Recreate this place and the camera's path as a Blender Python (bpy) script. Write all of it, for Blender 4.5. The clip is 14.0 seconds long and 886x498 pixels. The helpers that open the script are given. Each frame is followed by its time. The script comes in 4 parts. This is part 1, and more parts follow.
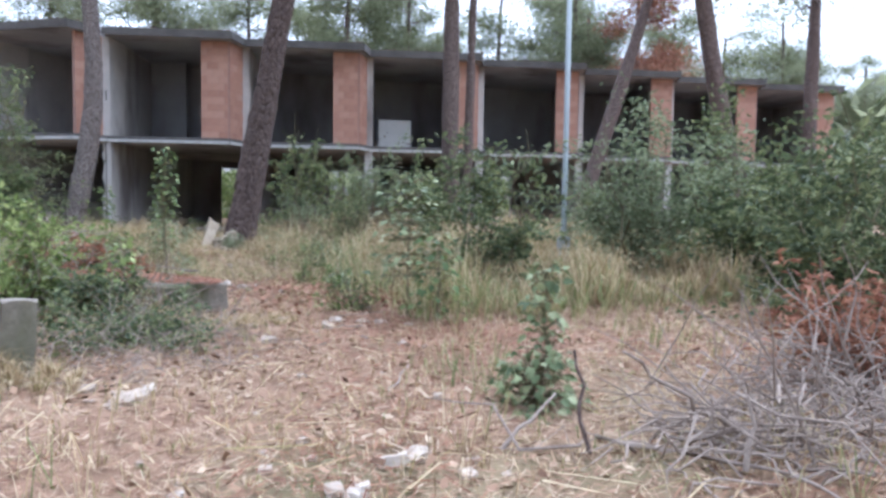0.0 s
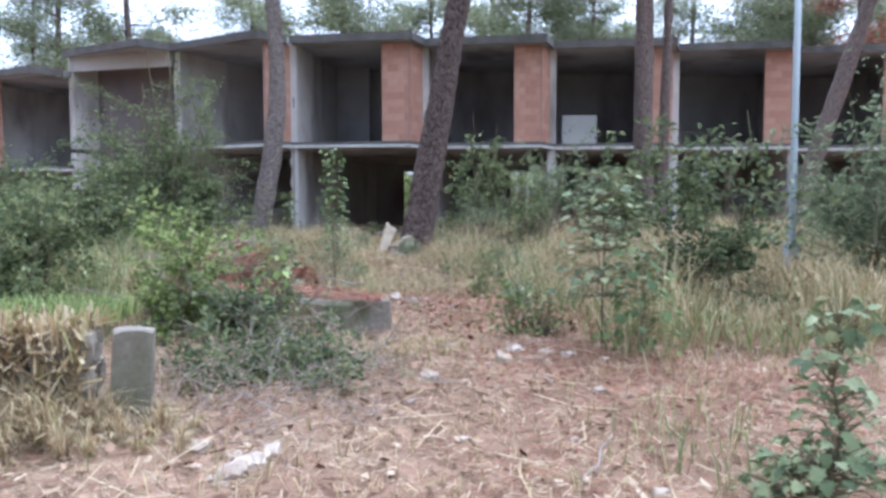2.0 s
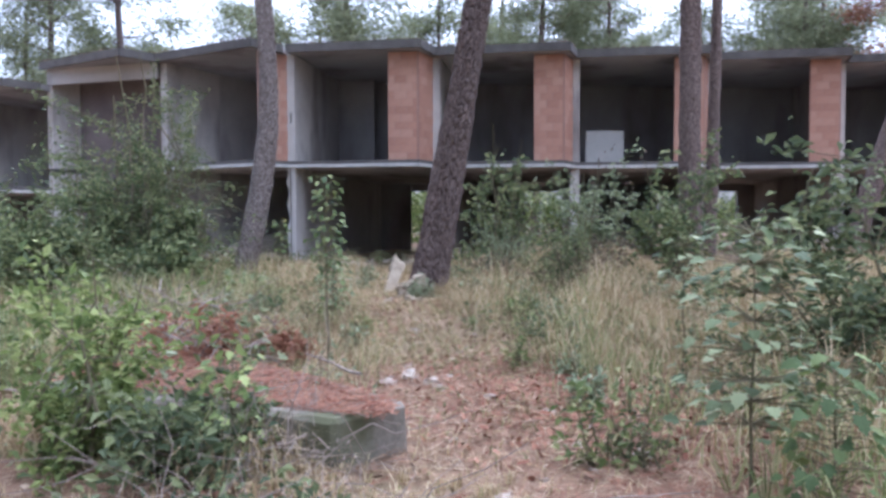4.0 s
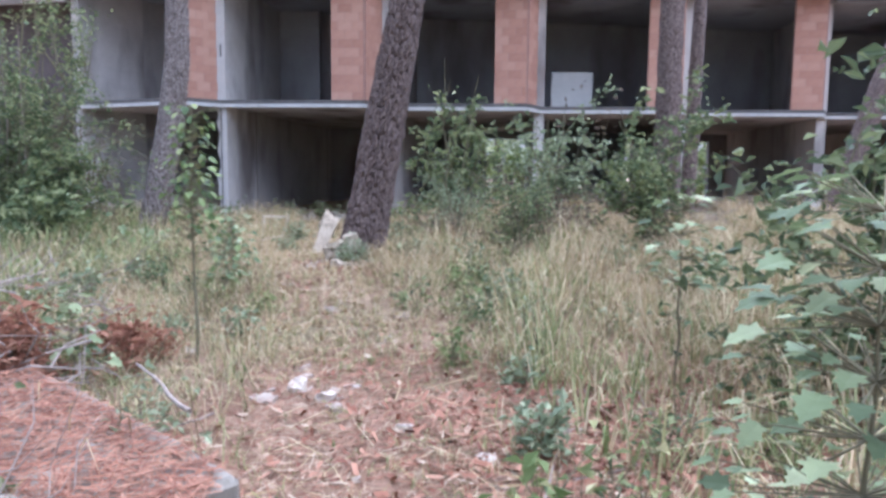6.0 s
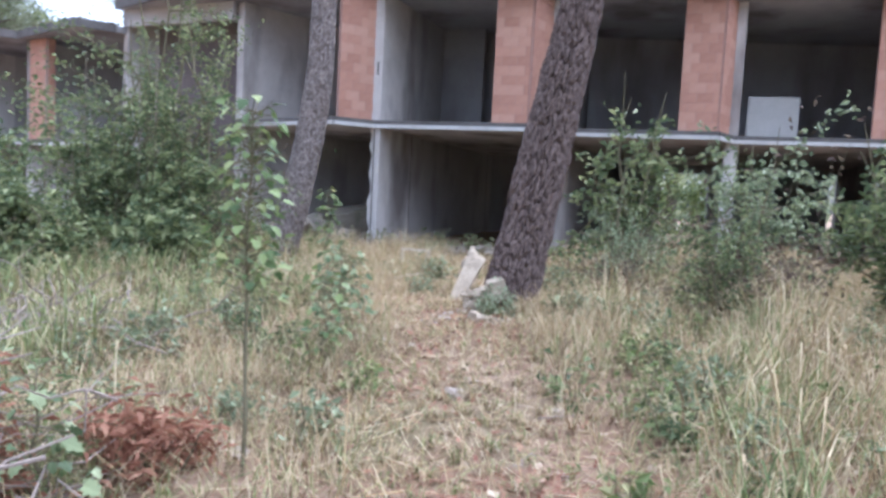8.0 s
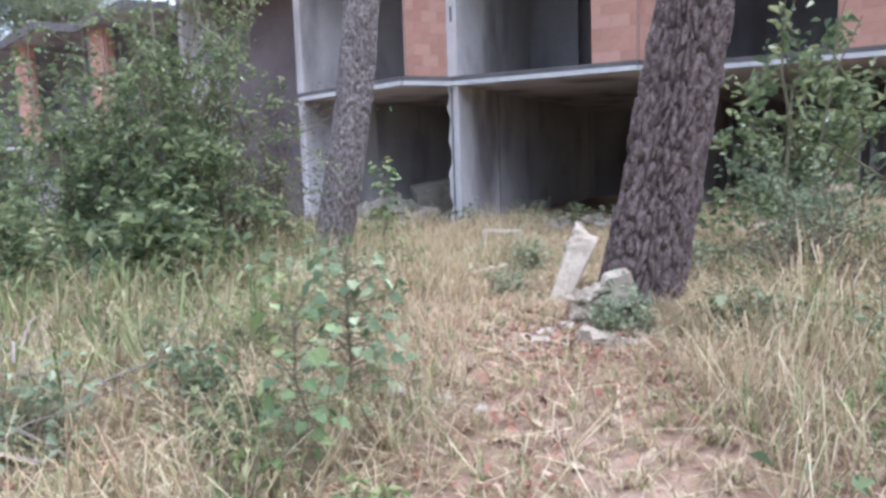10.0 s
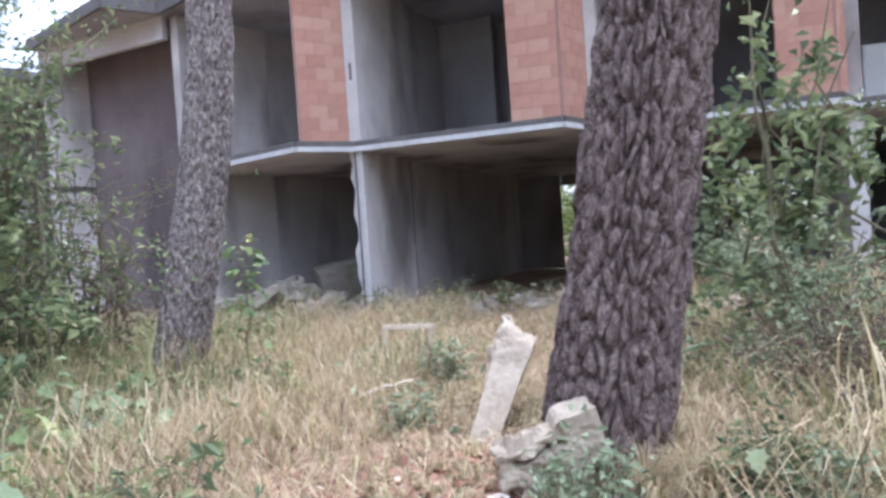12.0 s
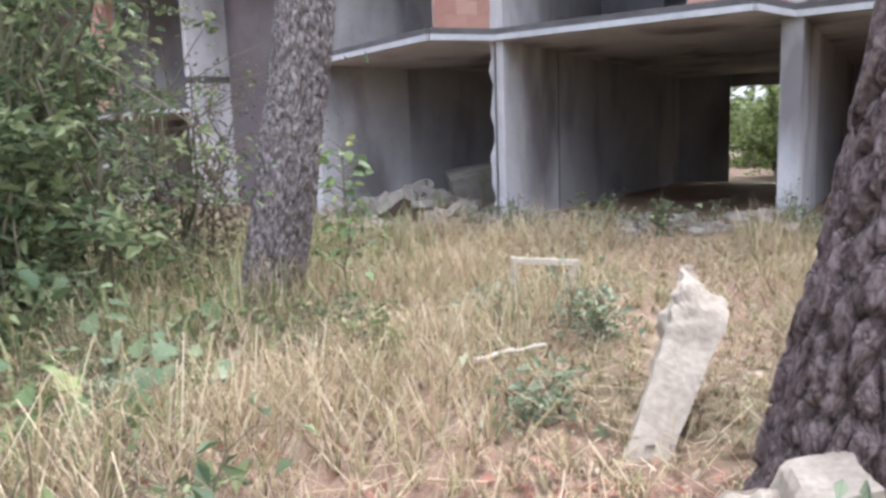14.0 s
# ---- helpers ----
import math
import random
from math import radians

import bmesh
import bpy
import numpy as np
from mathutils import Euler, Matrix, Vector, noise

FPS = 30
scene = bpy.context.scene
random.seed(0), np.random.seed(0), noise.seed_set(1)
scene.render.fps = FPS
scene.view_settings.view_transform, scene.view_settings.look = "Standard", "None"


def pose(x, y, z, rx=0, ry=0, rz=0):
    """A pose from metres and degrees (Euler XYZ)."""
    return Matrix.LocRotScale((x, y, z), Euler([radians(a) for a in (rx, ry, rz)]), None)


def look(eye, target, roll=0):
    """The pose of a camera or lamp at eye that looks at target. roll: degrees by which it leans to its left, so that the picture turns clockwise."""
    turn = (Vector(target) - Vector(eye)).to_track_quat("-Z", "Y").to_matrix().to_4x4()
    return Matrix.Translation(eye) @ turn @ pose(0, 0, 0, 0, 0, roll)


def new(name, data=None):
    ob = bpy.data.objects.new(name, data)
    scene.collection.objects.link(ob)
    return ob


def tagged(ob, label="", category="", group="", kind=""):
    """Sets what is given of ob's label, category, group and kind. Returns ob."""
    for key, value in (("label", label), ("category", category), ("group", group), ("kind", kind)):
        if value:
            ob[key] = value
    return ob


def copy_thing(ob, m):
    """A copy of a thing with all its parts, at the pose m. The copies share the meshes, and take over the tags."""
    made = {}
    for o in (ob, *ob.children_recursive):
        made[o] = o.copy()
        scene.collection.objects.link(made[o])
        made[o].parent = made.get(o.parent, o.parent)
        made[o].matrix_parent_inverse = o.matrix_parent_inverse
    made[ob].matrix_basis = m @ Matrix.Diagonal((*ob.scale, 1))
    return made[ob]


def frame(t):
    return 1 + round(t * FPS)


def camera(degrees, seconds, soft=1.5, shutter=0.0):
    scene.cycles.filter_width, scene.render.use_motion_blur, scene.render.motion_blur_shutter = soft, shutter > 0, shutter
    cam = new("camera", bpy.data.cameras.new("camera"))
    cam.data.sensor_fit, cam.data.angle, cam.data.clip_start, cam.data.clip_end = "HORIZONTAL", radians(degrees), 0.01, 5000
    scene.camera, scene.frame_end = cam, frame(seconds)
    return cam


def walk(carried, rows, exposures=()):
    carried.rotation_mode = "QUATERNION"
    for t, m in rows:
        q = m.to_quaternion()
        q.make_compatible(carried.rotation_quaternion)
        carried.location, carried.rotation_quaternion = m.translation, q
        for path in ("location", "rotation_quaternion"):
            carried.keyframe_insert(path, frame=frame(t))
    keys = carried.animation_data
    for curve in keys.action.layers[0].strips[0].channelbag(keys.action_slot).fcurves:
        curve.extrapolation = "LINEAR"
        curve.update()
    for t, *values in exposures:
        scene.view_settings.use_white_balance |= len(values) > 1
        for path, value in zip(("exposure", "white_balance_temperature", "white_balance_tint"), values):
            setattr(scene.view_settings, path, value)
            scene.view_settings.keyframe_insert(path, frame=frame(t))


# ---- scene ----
cam = camera(62.3, 14.0, soft=3.1)
PATH = [
    (0, (1.944, -23.778, 1.12), (2.626, -21.902, 0.998), 0.8),
    (0.5, (2.1, -23.522, 1.123), (2.648, -21.606, 0.954), 0.5),
    (1, (2.18, -23.244, 1.152), (2.616, -21.299, 0.982), 0.3),
    (1.5, (2.212, -22.942, 1.174), (2.54, -20.975, 1.023), 0.4),
    (2, (2.235, -22.543, 1.138), (2.436, -20.557, 1.015), -0.1),
    (4.5, (2.247, -19.915, 1.464), (2.435, -17.925, 1.383), -0.2),
    (5, (2.351, -19.508, 1.481), (2.61, -17.53, 1.329), 0.0),
    (5.5, (2.552, -18.942, 1.411), (2.853, -16.975, 1.214), -0.1),
    (6, (2.788, -18.58, 1.41), (3.071, -16.612, 1.19), 0.5),
    (6.5, (2.893, -18.092, 1.433), (3.024, -16.109, 1.206), 1.6),
    (7, (2.903, -17.601, 1.414), (2.888, -15.617, 1.163), 1.9),
    (7.5, (2.951, -17.335, 1.499), (2.863, -15.35, 1.277), 2.1),
    (8, (2.956, -16.667, 1.425), (2.806, -14.679, 1.273), 2.9),
    (8.5, (3.088, -15.943, 1.37), (2.802, -13.981, 1.106), 2.4),
    (11, (2.758, -12.944, 1.301), (2.308, -11.0, 1.157), -2.3),
    (11.5, (2.768, -12.43, 1.288), (2.475, -10.452, 1.25), -3.8),
    (12, (2.817, -12.054, 1.305), (2.579, -10.068, 1.271), -4.0),
    (12.5, (2.847, -11.622, 1.249), (2.57, -9.642, 1.2), -3.0),
    (13, (2.836, -11.252, 1.237), (2.45, -9.294, 1.113), -2.1),
    (13.5, (2.777, -10.879, 1.228), (2.262, -8.957, 1.033), -1.6),
    (14, (2.593, -10.733, 1.353), (1.98, -8.851, 1.071), -2.0),
]
walk(cam, [(t, look(eye, target, roll)) for t, eye, target, roll in PATH], exposures=[(0, 1.42, 5100, 12), (2, 1.47, 5000, 12), (4.5, 1.37, 5050, 18), (5, 1.58, 5000, 18), (7.5, 1.8, 4900, 14), (8.5, 1.78, 5100, 16), (11, 1.92, 5000, 16), (14, 1.93, 5300, 16)])

# ---- world, sun, exposure ----
world = bpy.data.worlds.new("overcast_sky")
scene.world = world
world.use_nodes = True
wn, wl = world.node_tree.nodes, world.node_tree.links
bg = wn["Background"]
sky = wn.new("ShaderNodeTexSky")
sky.sky_type, sky.sun_disc = "NISHITA", False
sky.sun_elevation, sky.sun_rotation = radians(62), radians(20)
sky.air_density, sky.dust_density, sky.ozone_density = 1.0, 6.0, 1.0
hs = wn.new("ShaderNodeHueSaturation")
hs.inputs["Saturation"].default_value = 0.35
wl.new(sky.outputs[0], hs.inputs["Color"])
wl.new(hs.outputs[0], bg.inputs["Color"])
bg.inputs["Strength"].default_value = 0.15
sun = new("sun", bpy.data.lights.new("sun", "SUN"))
sun.data.energy, sun.data.angle, sun.data.color = 0.95, radians(60), (1.0, 0.97, 0.93)
sun.matrix_world = look((14, -26, 38), (0, 0, 0))

rng = np.random.default_rng(7)


# ---- materials ----
def node_mat(name):
    m = bpy.data.materials.new(name)
    m.use_nodes = True
    return m, m.node_tree.nodes, m.node_tree.links, m.node_tree.nodes["Principled BSDF"]


def ramp(nodes, colours):
    r = nodes.new("ShaderNodeValToRGB")
    el = r.color_ramp.elements
    while len(el) < len(colours):
        el.new(0.5)
    for e, (p, c) in zip(el, colours):
        e.position, e.color = p, (*c, 1)
    return r


def surface(name, colours, scale=3.0, fine=40.0, rough=0.9, bump=0.3, dist=0.01, stretch=(1, 1, 1), stain=None, stain_scale=0.7):
    """A rough solid: large patches, fine grain, optional stains, relief."""
    m, n, l, b = node_mat(name)
    tc = n.new("ShaderNodeTexCoord")
    mp = n.new("ShaderNodeMapping")
    mp.inputs["Scale"].default_value = stretch
    l.new(tc.outputs["Object"], mp.inputs["Vector"])
    a = n.new("ShaderNodeTexNoise")
    a.inputs["Scale"].default_value, a.inputs["Detail"].default_value, a.inputs["Roughness"].default_value = scale, 8, 0.65
    f = n.new("ShaderNodeTexNoise")
    f.inputs["Scale"].default_value, f.inputs["Detail"].default_value = fine, 6
    for x in (a, f):
        l.new(mp.outputs[0], x.inputs["Vector"])
    mix = n.new("ShaderNodeMath")
    mix.operation = "MULTIPLY_ADD"
    mix.inputs[1].default_value = 0.35
    sub = n.new("ShaderNodeMath")
    sub.operation = "MULTIPLY"
    sub.inputs[1].default_value = 0.65
    l.new(a.outputs["Fac"], sub.inputs[0])
    l.new(f.outputs["Fac"], mix.inputs[0])
    l.new(sub.outputs[0], mix.inputs[2])
    r = ramp(n, colours)
    l.new(mix.outputs[0], r.inputs["Fac"])
    col = r.outputs["Color"]
    if stain:
        s = n.new("ShaderNodeTexNoise")
        s.inputs["Scale"].default_value, s.inputs["Detail"].default_value = stain_scale, 7
        m2 = n.new("ShaderNodeMapping")
        m2.inputs["Scale"].default_value = (1, 1, 0.35)
        l.new(tc.outputs["Object"], m2.inputs["Vector"])
        l.new(m2.outputs[0], s.inputs["Vector"])
        sr = ramp(n, [(0.5, (0, 0, 0)), (0.68, (1, 1, 1))])
        l.new(s.outputs["Fac"], sr.inputs["Fac"])
        mm = n.new("ShaderNodeMixRGB")
        mm.inputs["Color2"].default_value = (*stain, 1)
        l.new(sr.outputs["Color"], mm.inputs["Fac"])
        l.new(col, mm.inputs["Color1"])
        col = mm.outputs["Color"]
    l.new(col, b.inputs["Base Color"])
    b.inputs["Roughness"].default_value = rough
    b.inputs["Specular IOR Level"].default_value = 0.25
    bp = n.new("ShaderNodeBump")
    bp.inputs["Strength"].default_value, bp.inputs["Distance"].default_value = bump, dist
    l.new(mix.outputs[0], bp.inputs["Height"])
    l.new(bp.outputs[0], b.inputs["Normal"])
    return m


def foliage(name, colours, rough=0.6, through_light=0.3, by_object=False):
    """Leaves, blades and needles: a hue for each, a little light through them."""
    m, n, l, b = node_mat(name)
    g = n.new("ShaderNodeNewGeometry")
    r = ramp(n, colours)
    if by_object:
        l.new(n.new("ShaderNodeObjectInfo").outputs["Random"], r.inputs["Fac"])
    else:
        l.new(g.outputs["Random Per Island"], r.inputs["Fac"])
    l.new(r.outputs["Color"], b.inputs["Base Color"])
    b.inputs["Roughness"].default_value = rough
    b.inputs["Specular IOR Level"].default_value = 0.3
    if through_light:
        t = n.new("ShaderNodeBsdfTranslucent")
        l.new(r.outputs["Color"], t.inputs["Color"])
        mx = n.new("ShaderNodeMixShader")
        mx.inputs["Fac"].default_value = through_light
        l.new(b.outputs[0], mx.inputs[1])
        l.new(t.outputs[0], mx.inputs[2])
        l.new(mx.outputs[0], n["Material Output"].inputs["Surface"])
    return m


def random_tone(name, colours, rough=0.9):
    """One tone for each object, with grain."""
    m, n, l, b = node_mat(name)
    o = n.new("ShaderNodeObjectInfo")
    tc = n.new("ShaderNodeTexCoord")
    a = n.new("ShaderNodeTexNoise")
    a.inputs["Scale"].default_value, a.inputs["Detail"].default_value = 9, 6
    l.new(tc.outputs["Object"], a.inputs["Vector"])
    ad = n.new("ShaderNodeMath")
    ad.operation = "MULTIPLY_ADD"
    ad.inputs[1].default_value = 0.5
    h = n.new("ShaderNodeMath")
    h.operation = "MULTIPLY"
    h.inputs[1].default_value = 0.5
    l.new(a.outputs["Fac"], h.inputs[0])
    l.new(o.outputs["Random"], ad.inputs[0])
    l.new(h.outputs[0], ad.inputs[2])
    r = ramp(n, colours)
    l.new(ad.outputs[0], r.inputs["Fac"])
    l.new(r.outputs["Color"], b.inputs["Base Color"])
    b.inputs["Roughness"].default_value = rough
    b.inputs["Specular IOR Level"].default_value = 0.25
    bp = n.new("ShaderNodeBump")
    bp.inputs["Strength"].default_value, bp.inputs["Distance"].default_value = 0.4, 0.01
    l.new(a.outputs["Fac"], bp.inputs["Height"])
    l.new(bp.outputs[0], b.inputs["Normal"])
    return m


def bark(name, crack, middle, plate):
    """Upright plates parted by dark cracks."""
    m, n, l, b = node_mat(name)
    tc = n.new("ShaderNodeTexCoord")
    mp = n.new("ShaderNodeMapping")
    mp.inputs["Scale"].default_value = (1, 1, 0.55)
    l.new(tc.outputs["Object"], mp.inputs["Vector"])
    w = n.new("ShaderNodeTexNoise")
    w.inputs["Scale"].default_value, w.inputs["Detail"].default_value = 11, 8
    l.new(mp.outputs[0], w.inputs["Vector"])
    mix = n.new("ShaderNodeMixRGB")
    mix.blend_type = "ADD"
    mix.inputs["Fac"].default_value = 0.30
    l.new(mp.outputs[0], mix.inputs["Color1"])
    l.new(w.outputs["Color"], mix.inputs["Color2"])
    vo = n.new("ShaderNodeTexVoronoi")
    vo.feature = "DISTANCE_TO_EDGE"
    vo.inputs["Scale"].default_value = 20
    l.new(mix.outputs[0], vo.inputs["Vector"])
    f = n.new("ShaderNodeTexNoise")
    f.inputs["Scale"].default_value, f.inputs["Detail"].default_value = 32, 9
    l.new(mp.outputs[0], f.inputs["Vector"])
    ad = n.new("ShaderNodeMath")
    ad.operation = "MULTIPLY_ADD"
    ad.inputs[1].default_value = 0.8
    l.new(f.outputs["Fac"], ad.inputs[0])
    l.new(vo.outputs["Distance"], ad.inputs[2])
    r = ramp(n, [(0.28, crack), (0.44, middle), (0.72, plate)])
    l.new(ad.outputs[0], r.inputs["Fac"])
    l.new(r.outputs["Color"], b.inputs["Base Color"])
    b.inputs["Roughness"].default_value = 0.95
    b.inputs["Specular IOR Level"].default_value = 0.2
    bp = n.new("ShaderNodeBump")
    bp.inputs["Strength"].default_value, bp.inputs["Distance"].default_value = 0.8, 0.02
    l.new(ad.outputs[0], bp.inputs["Height"])
    l.new(bp.outputs[0], b.inputs["Normal"])
    return m


M_GROUND = surface("forest_soil", [(0.25, (0.12, 0.068, 0.043)), (0.45, (0.23, 0.14, 0.09)), (0.6, (0.30, 0.21, 0.14)), (0.8, (0.38, 0.29, 0.20))], 0.9, 25, 1.0, 0.9, 0.04, stain=(0.14, 0.135, 0.065), stain_scale=0.35)
M_CONCRETE = surface("weathered_concrete", [(0.25, (0.38, 0.35, 0.32)), (0.5, (0.54, 0.505, 0.47)), (0.75, (0.66, 0.625, 0.585))], 1.2, 30, 0.95, 0.25, 0.01, stain=(0.22, 0.195, 0.18), stain_scale=0.8)
# Shaded copy of the concrete: the dimness of the rooms is in its colour.
M_SHADED = surface("shaded_concrete", [(0.25, (0.25, 0.24, 0.24)), (0.5, (0.34, 0.33, 0.325)), (0.75, (0.43, 0.415, 0.41))], 0.9, 25, 0.95, 0.25, 0.01, stain=(0.17, 0.15, 0.15), stain_scale=0.6)
M_DARKER = surface("darker_concrete", [(0.25, (0.32, 0.295, 0.275)), (0.5, (0.43, 0.405, 0.38)), (0.75, (0.52, 0.49, 0.465))], 0.9, 25, 0.95, 0.25, 0.01, stain=(0.22, 0.20, 0.195), stain_scale=0.9)
# Dark brown that paints the gloom of the tall room in the wing.
M_DUSK = surface("dark_room_tone", [(0.25, (0.10, 0.08, 0.08)), (0.5, (0.15, 0.125, 0.12)), (0.75, (0.21, 0.18, 0.17))], 0.9, 25, 0.95, 0.25, 0.01, stain=(0.08, 0.065, 0.065), stain_scale=0.8)
M_EDGE = surface("pale_slab_edge", [(0.3, (0.40, 0.39, 0.37)), (0.7, (0.66, 0.64, 0.61))], 3, 40, 0.9, 0.2)
M_DARKEDGE = surface("mossy_slab_edge", [(0.3, (0.07, 0.065, 0.06)), (0.7, (0.18, 0.165, 0.155))], 2, 30, 0.95, 0.3)
M_BRICK = random_tone("hollow_clay_brick", [(0.15, (0.37, 0.195, 0.14)), (0.5, (0.45, 0.25, 0.18)), (0.85, (0.50, 0.31, 0.23))])
M_MORTAR = surface("mortar", [(0.3, (0.33, 0.20, 0.165)), (0.7, (0.43, 0.29, 0.24))], 4, 40)
M_WOOD = surface("bleached_wood", [(0.3, (0.42, 0.35, 0.25)), (0.7, (0.58, 0.50, 0.38))], 6, 50, 0.85, 0.3, 0.005, (1, 1, 0.2))
M_PANEL = surface("pale_board", [(0.3, (0.40, 0.39, 0.37)), (0.7, (0.52, 0.51, 0.48))], 2, 30)
M_RUBBLE = surface("broken_concrete", [(0.25, (0.12, 0.10, 0.075)), (0.42, (0.235, 0.20, 0.155)), (0.6, (0.33, 0.285, 0.225)), (0.75, (0.39, 0.345, 0.28))], 5, 38, 0.95, 1.0, 0.04)
M_CREAM = surface("cream_concrete", [(0.22, (0.13, 0.10, 0.07)), (0.38, (0.28, 0.225, 0.16)), (0.55, (0.38, 0.315, 0.23)), (0.75, (0.46, 0.39, 0.29))], 4, 34, 0.95, 0.7, 0.02)
M_OLD = surface("dirty_concrete", [(0.25, (0.10, 0.085, 0.065)), (0.5, (0.20, 0.175, 0.14)), (0.75, (0.32, 0.29, 0.24))], 3, 35, 0.95, 0.6, 0.02, stain=(0.10, 0.10, 0.055), stain_scale=2.0)
M_STONE = random_tone("pale_stone", [(0.1, (0.26, 0.20, 0.155)), (0.5, (0.40, 0.335, 0.27)), (0.9, (0.53, 0.47, 0.40))])
M_BARK = bark("pine_bark", (0.028, 0.019, 0.016), (0.115, 0.082, 0.07), (0.215, 0.165, 0.145))
M_BARK_PALE = bark("scaly_pine_bark", (0.045, 0.034, 0.030), (0.165, 0.132, 0.117), (0.36, 0.31, 0.28))
M_TWIG = surface("dry_twig", [(0.3, (0.17, 0.13, 0.105)), (0.7, (0.38, 0.315, 0.26))], 8, 60, 0.95, 0.3)
M_STEM = surface("green_stem", [(0.3, (0.09, 0.08, 0.045)), (0.7, (0.20, 0.17, 0.10))], 8, 60, 0.9, 0.2)
M_POLE = surface("galvanised_paint", [(0.3, (0.36, 0.40, 0.41)), (0.7, (0.47, 0.51, 0.52))], 3, 50, 0.55, 0.05)
M_LEAF = foliage("leaf_green", [(0.0, (0.065, 0.088, 0.04)), (0.35, (0.125, 0.155, 0.068)), (0.7, (0.205, 0.235, 0.10)), (1.0, (0.33, 0.345, 0.165))])
M_LEAF_DARK = foliage("leaf_dark", [(0.0, (0.055, 0.075, 0.038)), (0.4, (0.11, 0.135, 0.062)), (0.8, (0.175, 0.20, 0.09)), (1.0, (0.27, 0.29, 0.135))])
M_LEAF_PALE = foliage("leaf_pale", [(0.0, (0.125, 0.155, 0.085)), (0.5, (0.235, 0.27, 0.15)), (1.0, (0.39, 0.42, 0.26))])
M_LEAF_BRIGHT = foliage("leaf_sunlit", [(0.0, (0.09, 0.13, 0.035)), (0.5, (0.21, 0.26, 0.08)), (1.0, (0.40, 0.44, 0.17))], 0.6, 0.45)
SAPLING_LEAF = {
    "leaf_green": foliage("sapling_leaf", [(0.0, (0.06, 0.095, 0.035)), (0.4, (0.13, 0.18, 0.065)), (0.8, (0.21, 0.26, 0.095)), (0.97, (0.28, 0.31, 0.12)), (1.0, (0.40, 0.36, 0.11))], by_object=True),
    "leaf_pale": foliage("pale_sapling_leaf", [(0.0, (0.08, 0.11, 0.05)), (0.4, (0.16, 0.20, 0.09)), (0.8, (0.28, 0.32, 0.16)), (1.0, (0.42, 0.45, 0.26))], by_object=True),
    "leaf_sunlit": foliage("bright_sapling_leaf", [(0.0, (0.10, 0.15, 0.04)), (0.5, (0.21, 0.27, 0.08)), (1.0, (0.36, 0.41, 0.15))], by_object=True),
}
M_NEEDLE = foliage("pine_needles", [(0.0, (0.16, 0.175, 0.10)), (0.5, (0.26, 0.28, 0.16)), (1.0, (0.38, 0.40, 0.24))], 0.6, 0.5)
M_NEEDLE_DEAD = foliage("dead_pine_needles", [(0.0, (0.21, 0.09, 0.055)), (0.5, (0.33, 0.155, 0.095)), (1.0, (0.45, 0.25, 0.155))], 0.8, 0.25)
M_STRAW = foliage("dry_grass", [(0.0, (0.17, 0.115, 0.065)), (0.2, (0.33, 0.235, 0.13)), (0.45, (0.47, 0.36, 0.205)), (0.62, (0.60, 0.50, 0.32)), (0.8, (0.42, 0.30, 0.15)), (1.0, (0.25, 0.25, 0.10))], 0.8, 0.25)
M_GRASS = foliage("green_grass", [(0.0, (0.11, 0.15, 0.05)), (0.45, (0.20, 0.235, 0.085)), (0.8, (0.34, 0.33, 0.15)), (1.0, (0.48, 0.42, 0.23))], 0.7, 0.3)
M_LITTER = foliage("fallen_needles", [(0.0, (0.10, 0.055, 0.033)), (0.35, (0.22, 0.13, 0.08)), (0.7, (0.34, 0.225, 0.145)), (1.0, (0.50, 0.40, 0.28))], 0.9, 0.0)
M_DEADGRASS = foliage("dead_grass", [(0.0, (0.10, 0.07, 0.045)), (0.4, (0.22, 0.155, 0.095)), (0.8, (0.36, 0.27, 0.17)), (1.0, (0.50, 0.41, 0.27))], 0.9, 0.1)
M_REDLITTER = foliage("red_needles", [(0.0, (0.13, 0.05, 0.03)), (0.5, (0.26, 0.115, 0.068)), (1.0, (0.37, 0.205, 0.13))], 0.9, 0.0)
M_BROWNTWIG = foliage("brown_dry_leaves", [(0.0, (0.08, 0.055, 0.045)), (0.5, (0.16, 0.115, 0.085)), (1.0, (0.24, 0.19, 0.12))], 0.9, 0.2)


# ---- mesh helpers ----
def link_mesh(name, verts, faces, mat, parent=None, label="", smooth=False):
    me = bpy.data.meshes.new(name)
    me.from_pydata(verts, [], faces)
    me.materials.append(mat)
    if smooth:
        me.polygons.foreach_set("use_smooth", [True] * len(me.polygons))
    ob = new(name, me)
    ob.parent = parent
    if label:
        tagged(ob, label)
    return ob


def part(name, bm, material, parent, label="", smooth=False):
    me = bpy.data.meshes.new(name)
    bm.to_mesh(me)
    bm.free()
    me.materials.append(material)
    if smooth:
        me.polygons.foreach_set("use_smooth", [True] * len(me.polygons))
    ob = new(name, me)
    ob.parent = parent
    if label:
        tagged(ob, label)
    return ob


def root(name, place, label, category, group="", kind=""):
    ob = new(name)
    ob.empty_display_size = 0.1
    ob.matrix_basis = place
    return tagged(ob, label, category, group, kind)


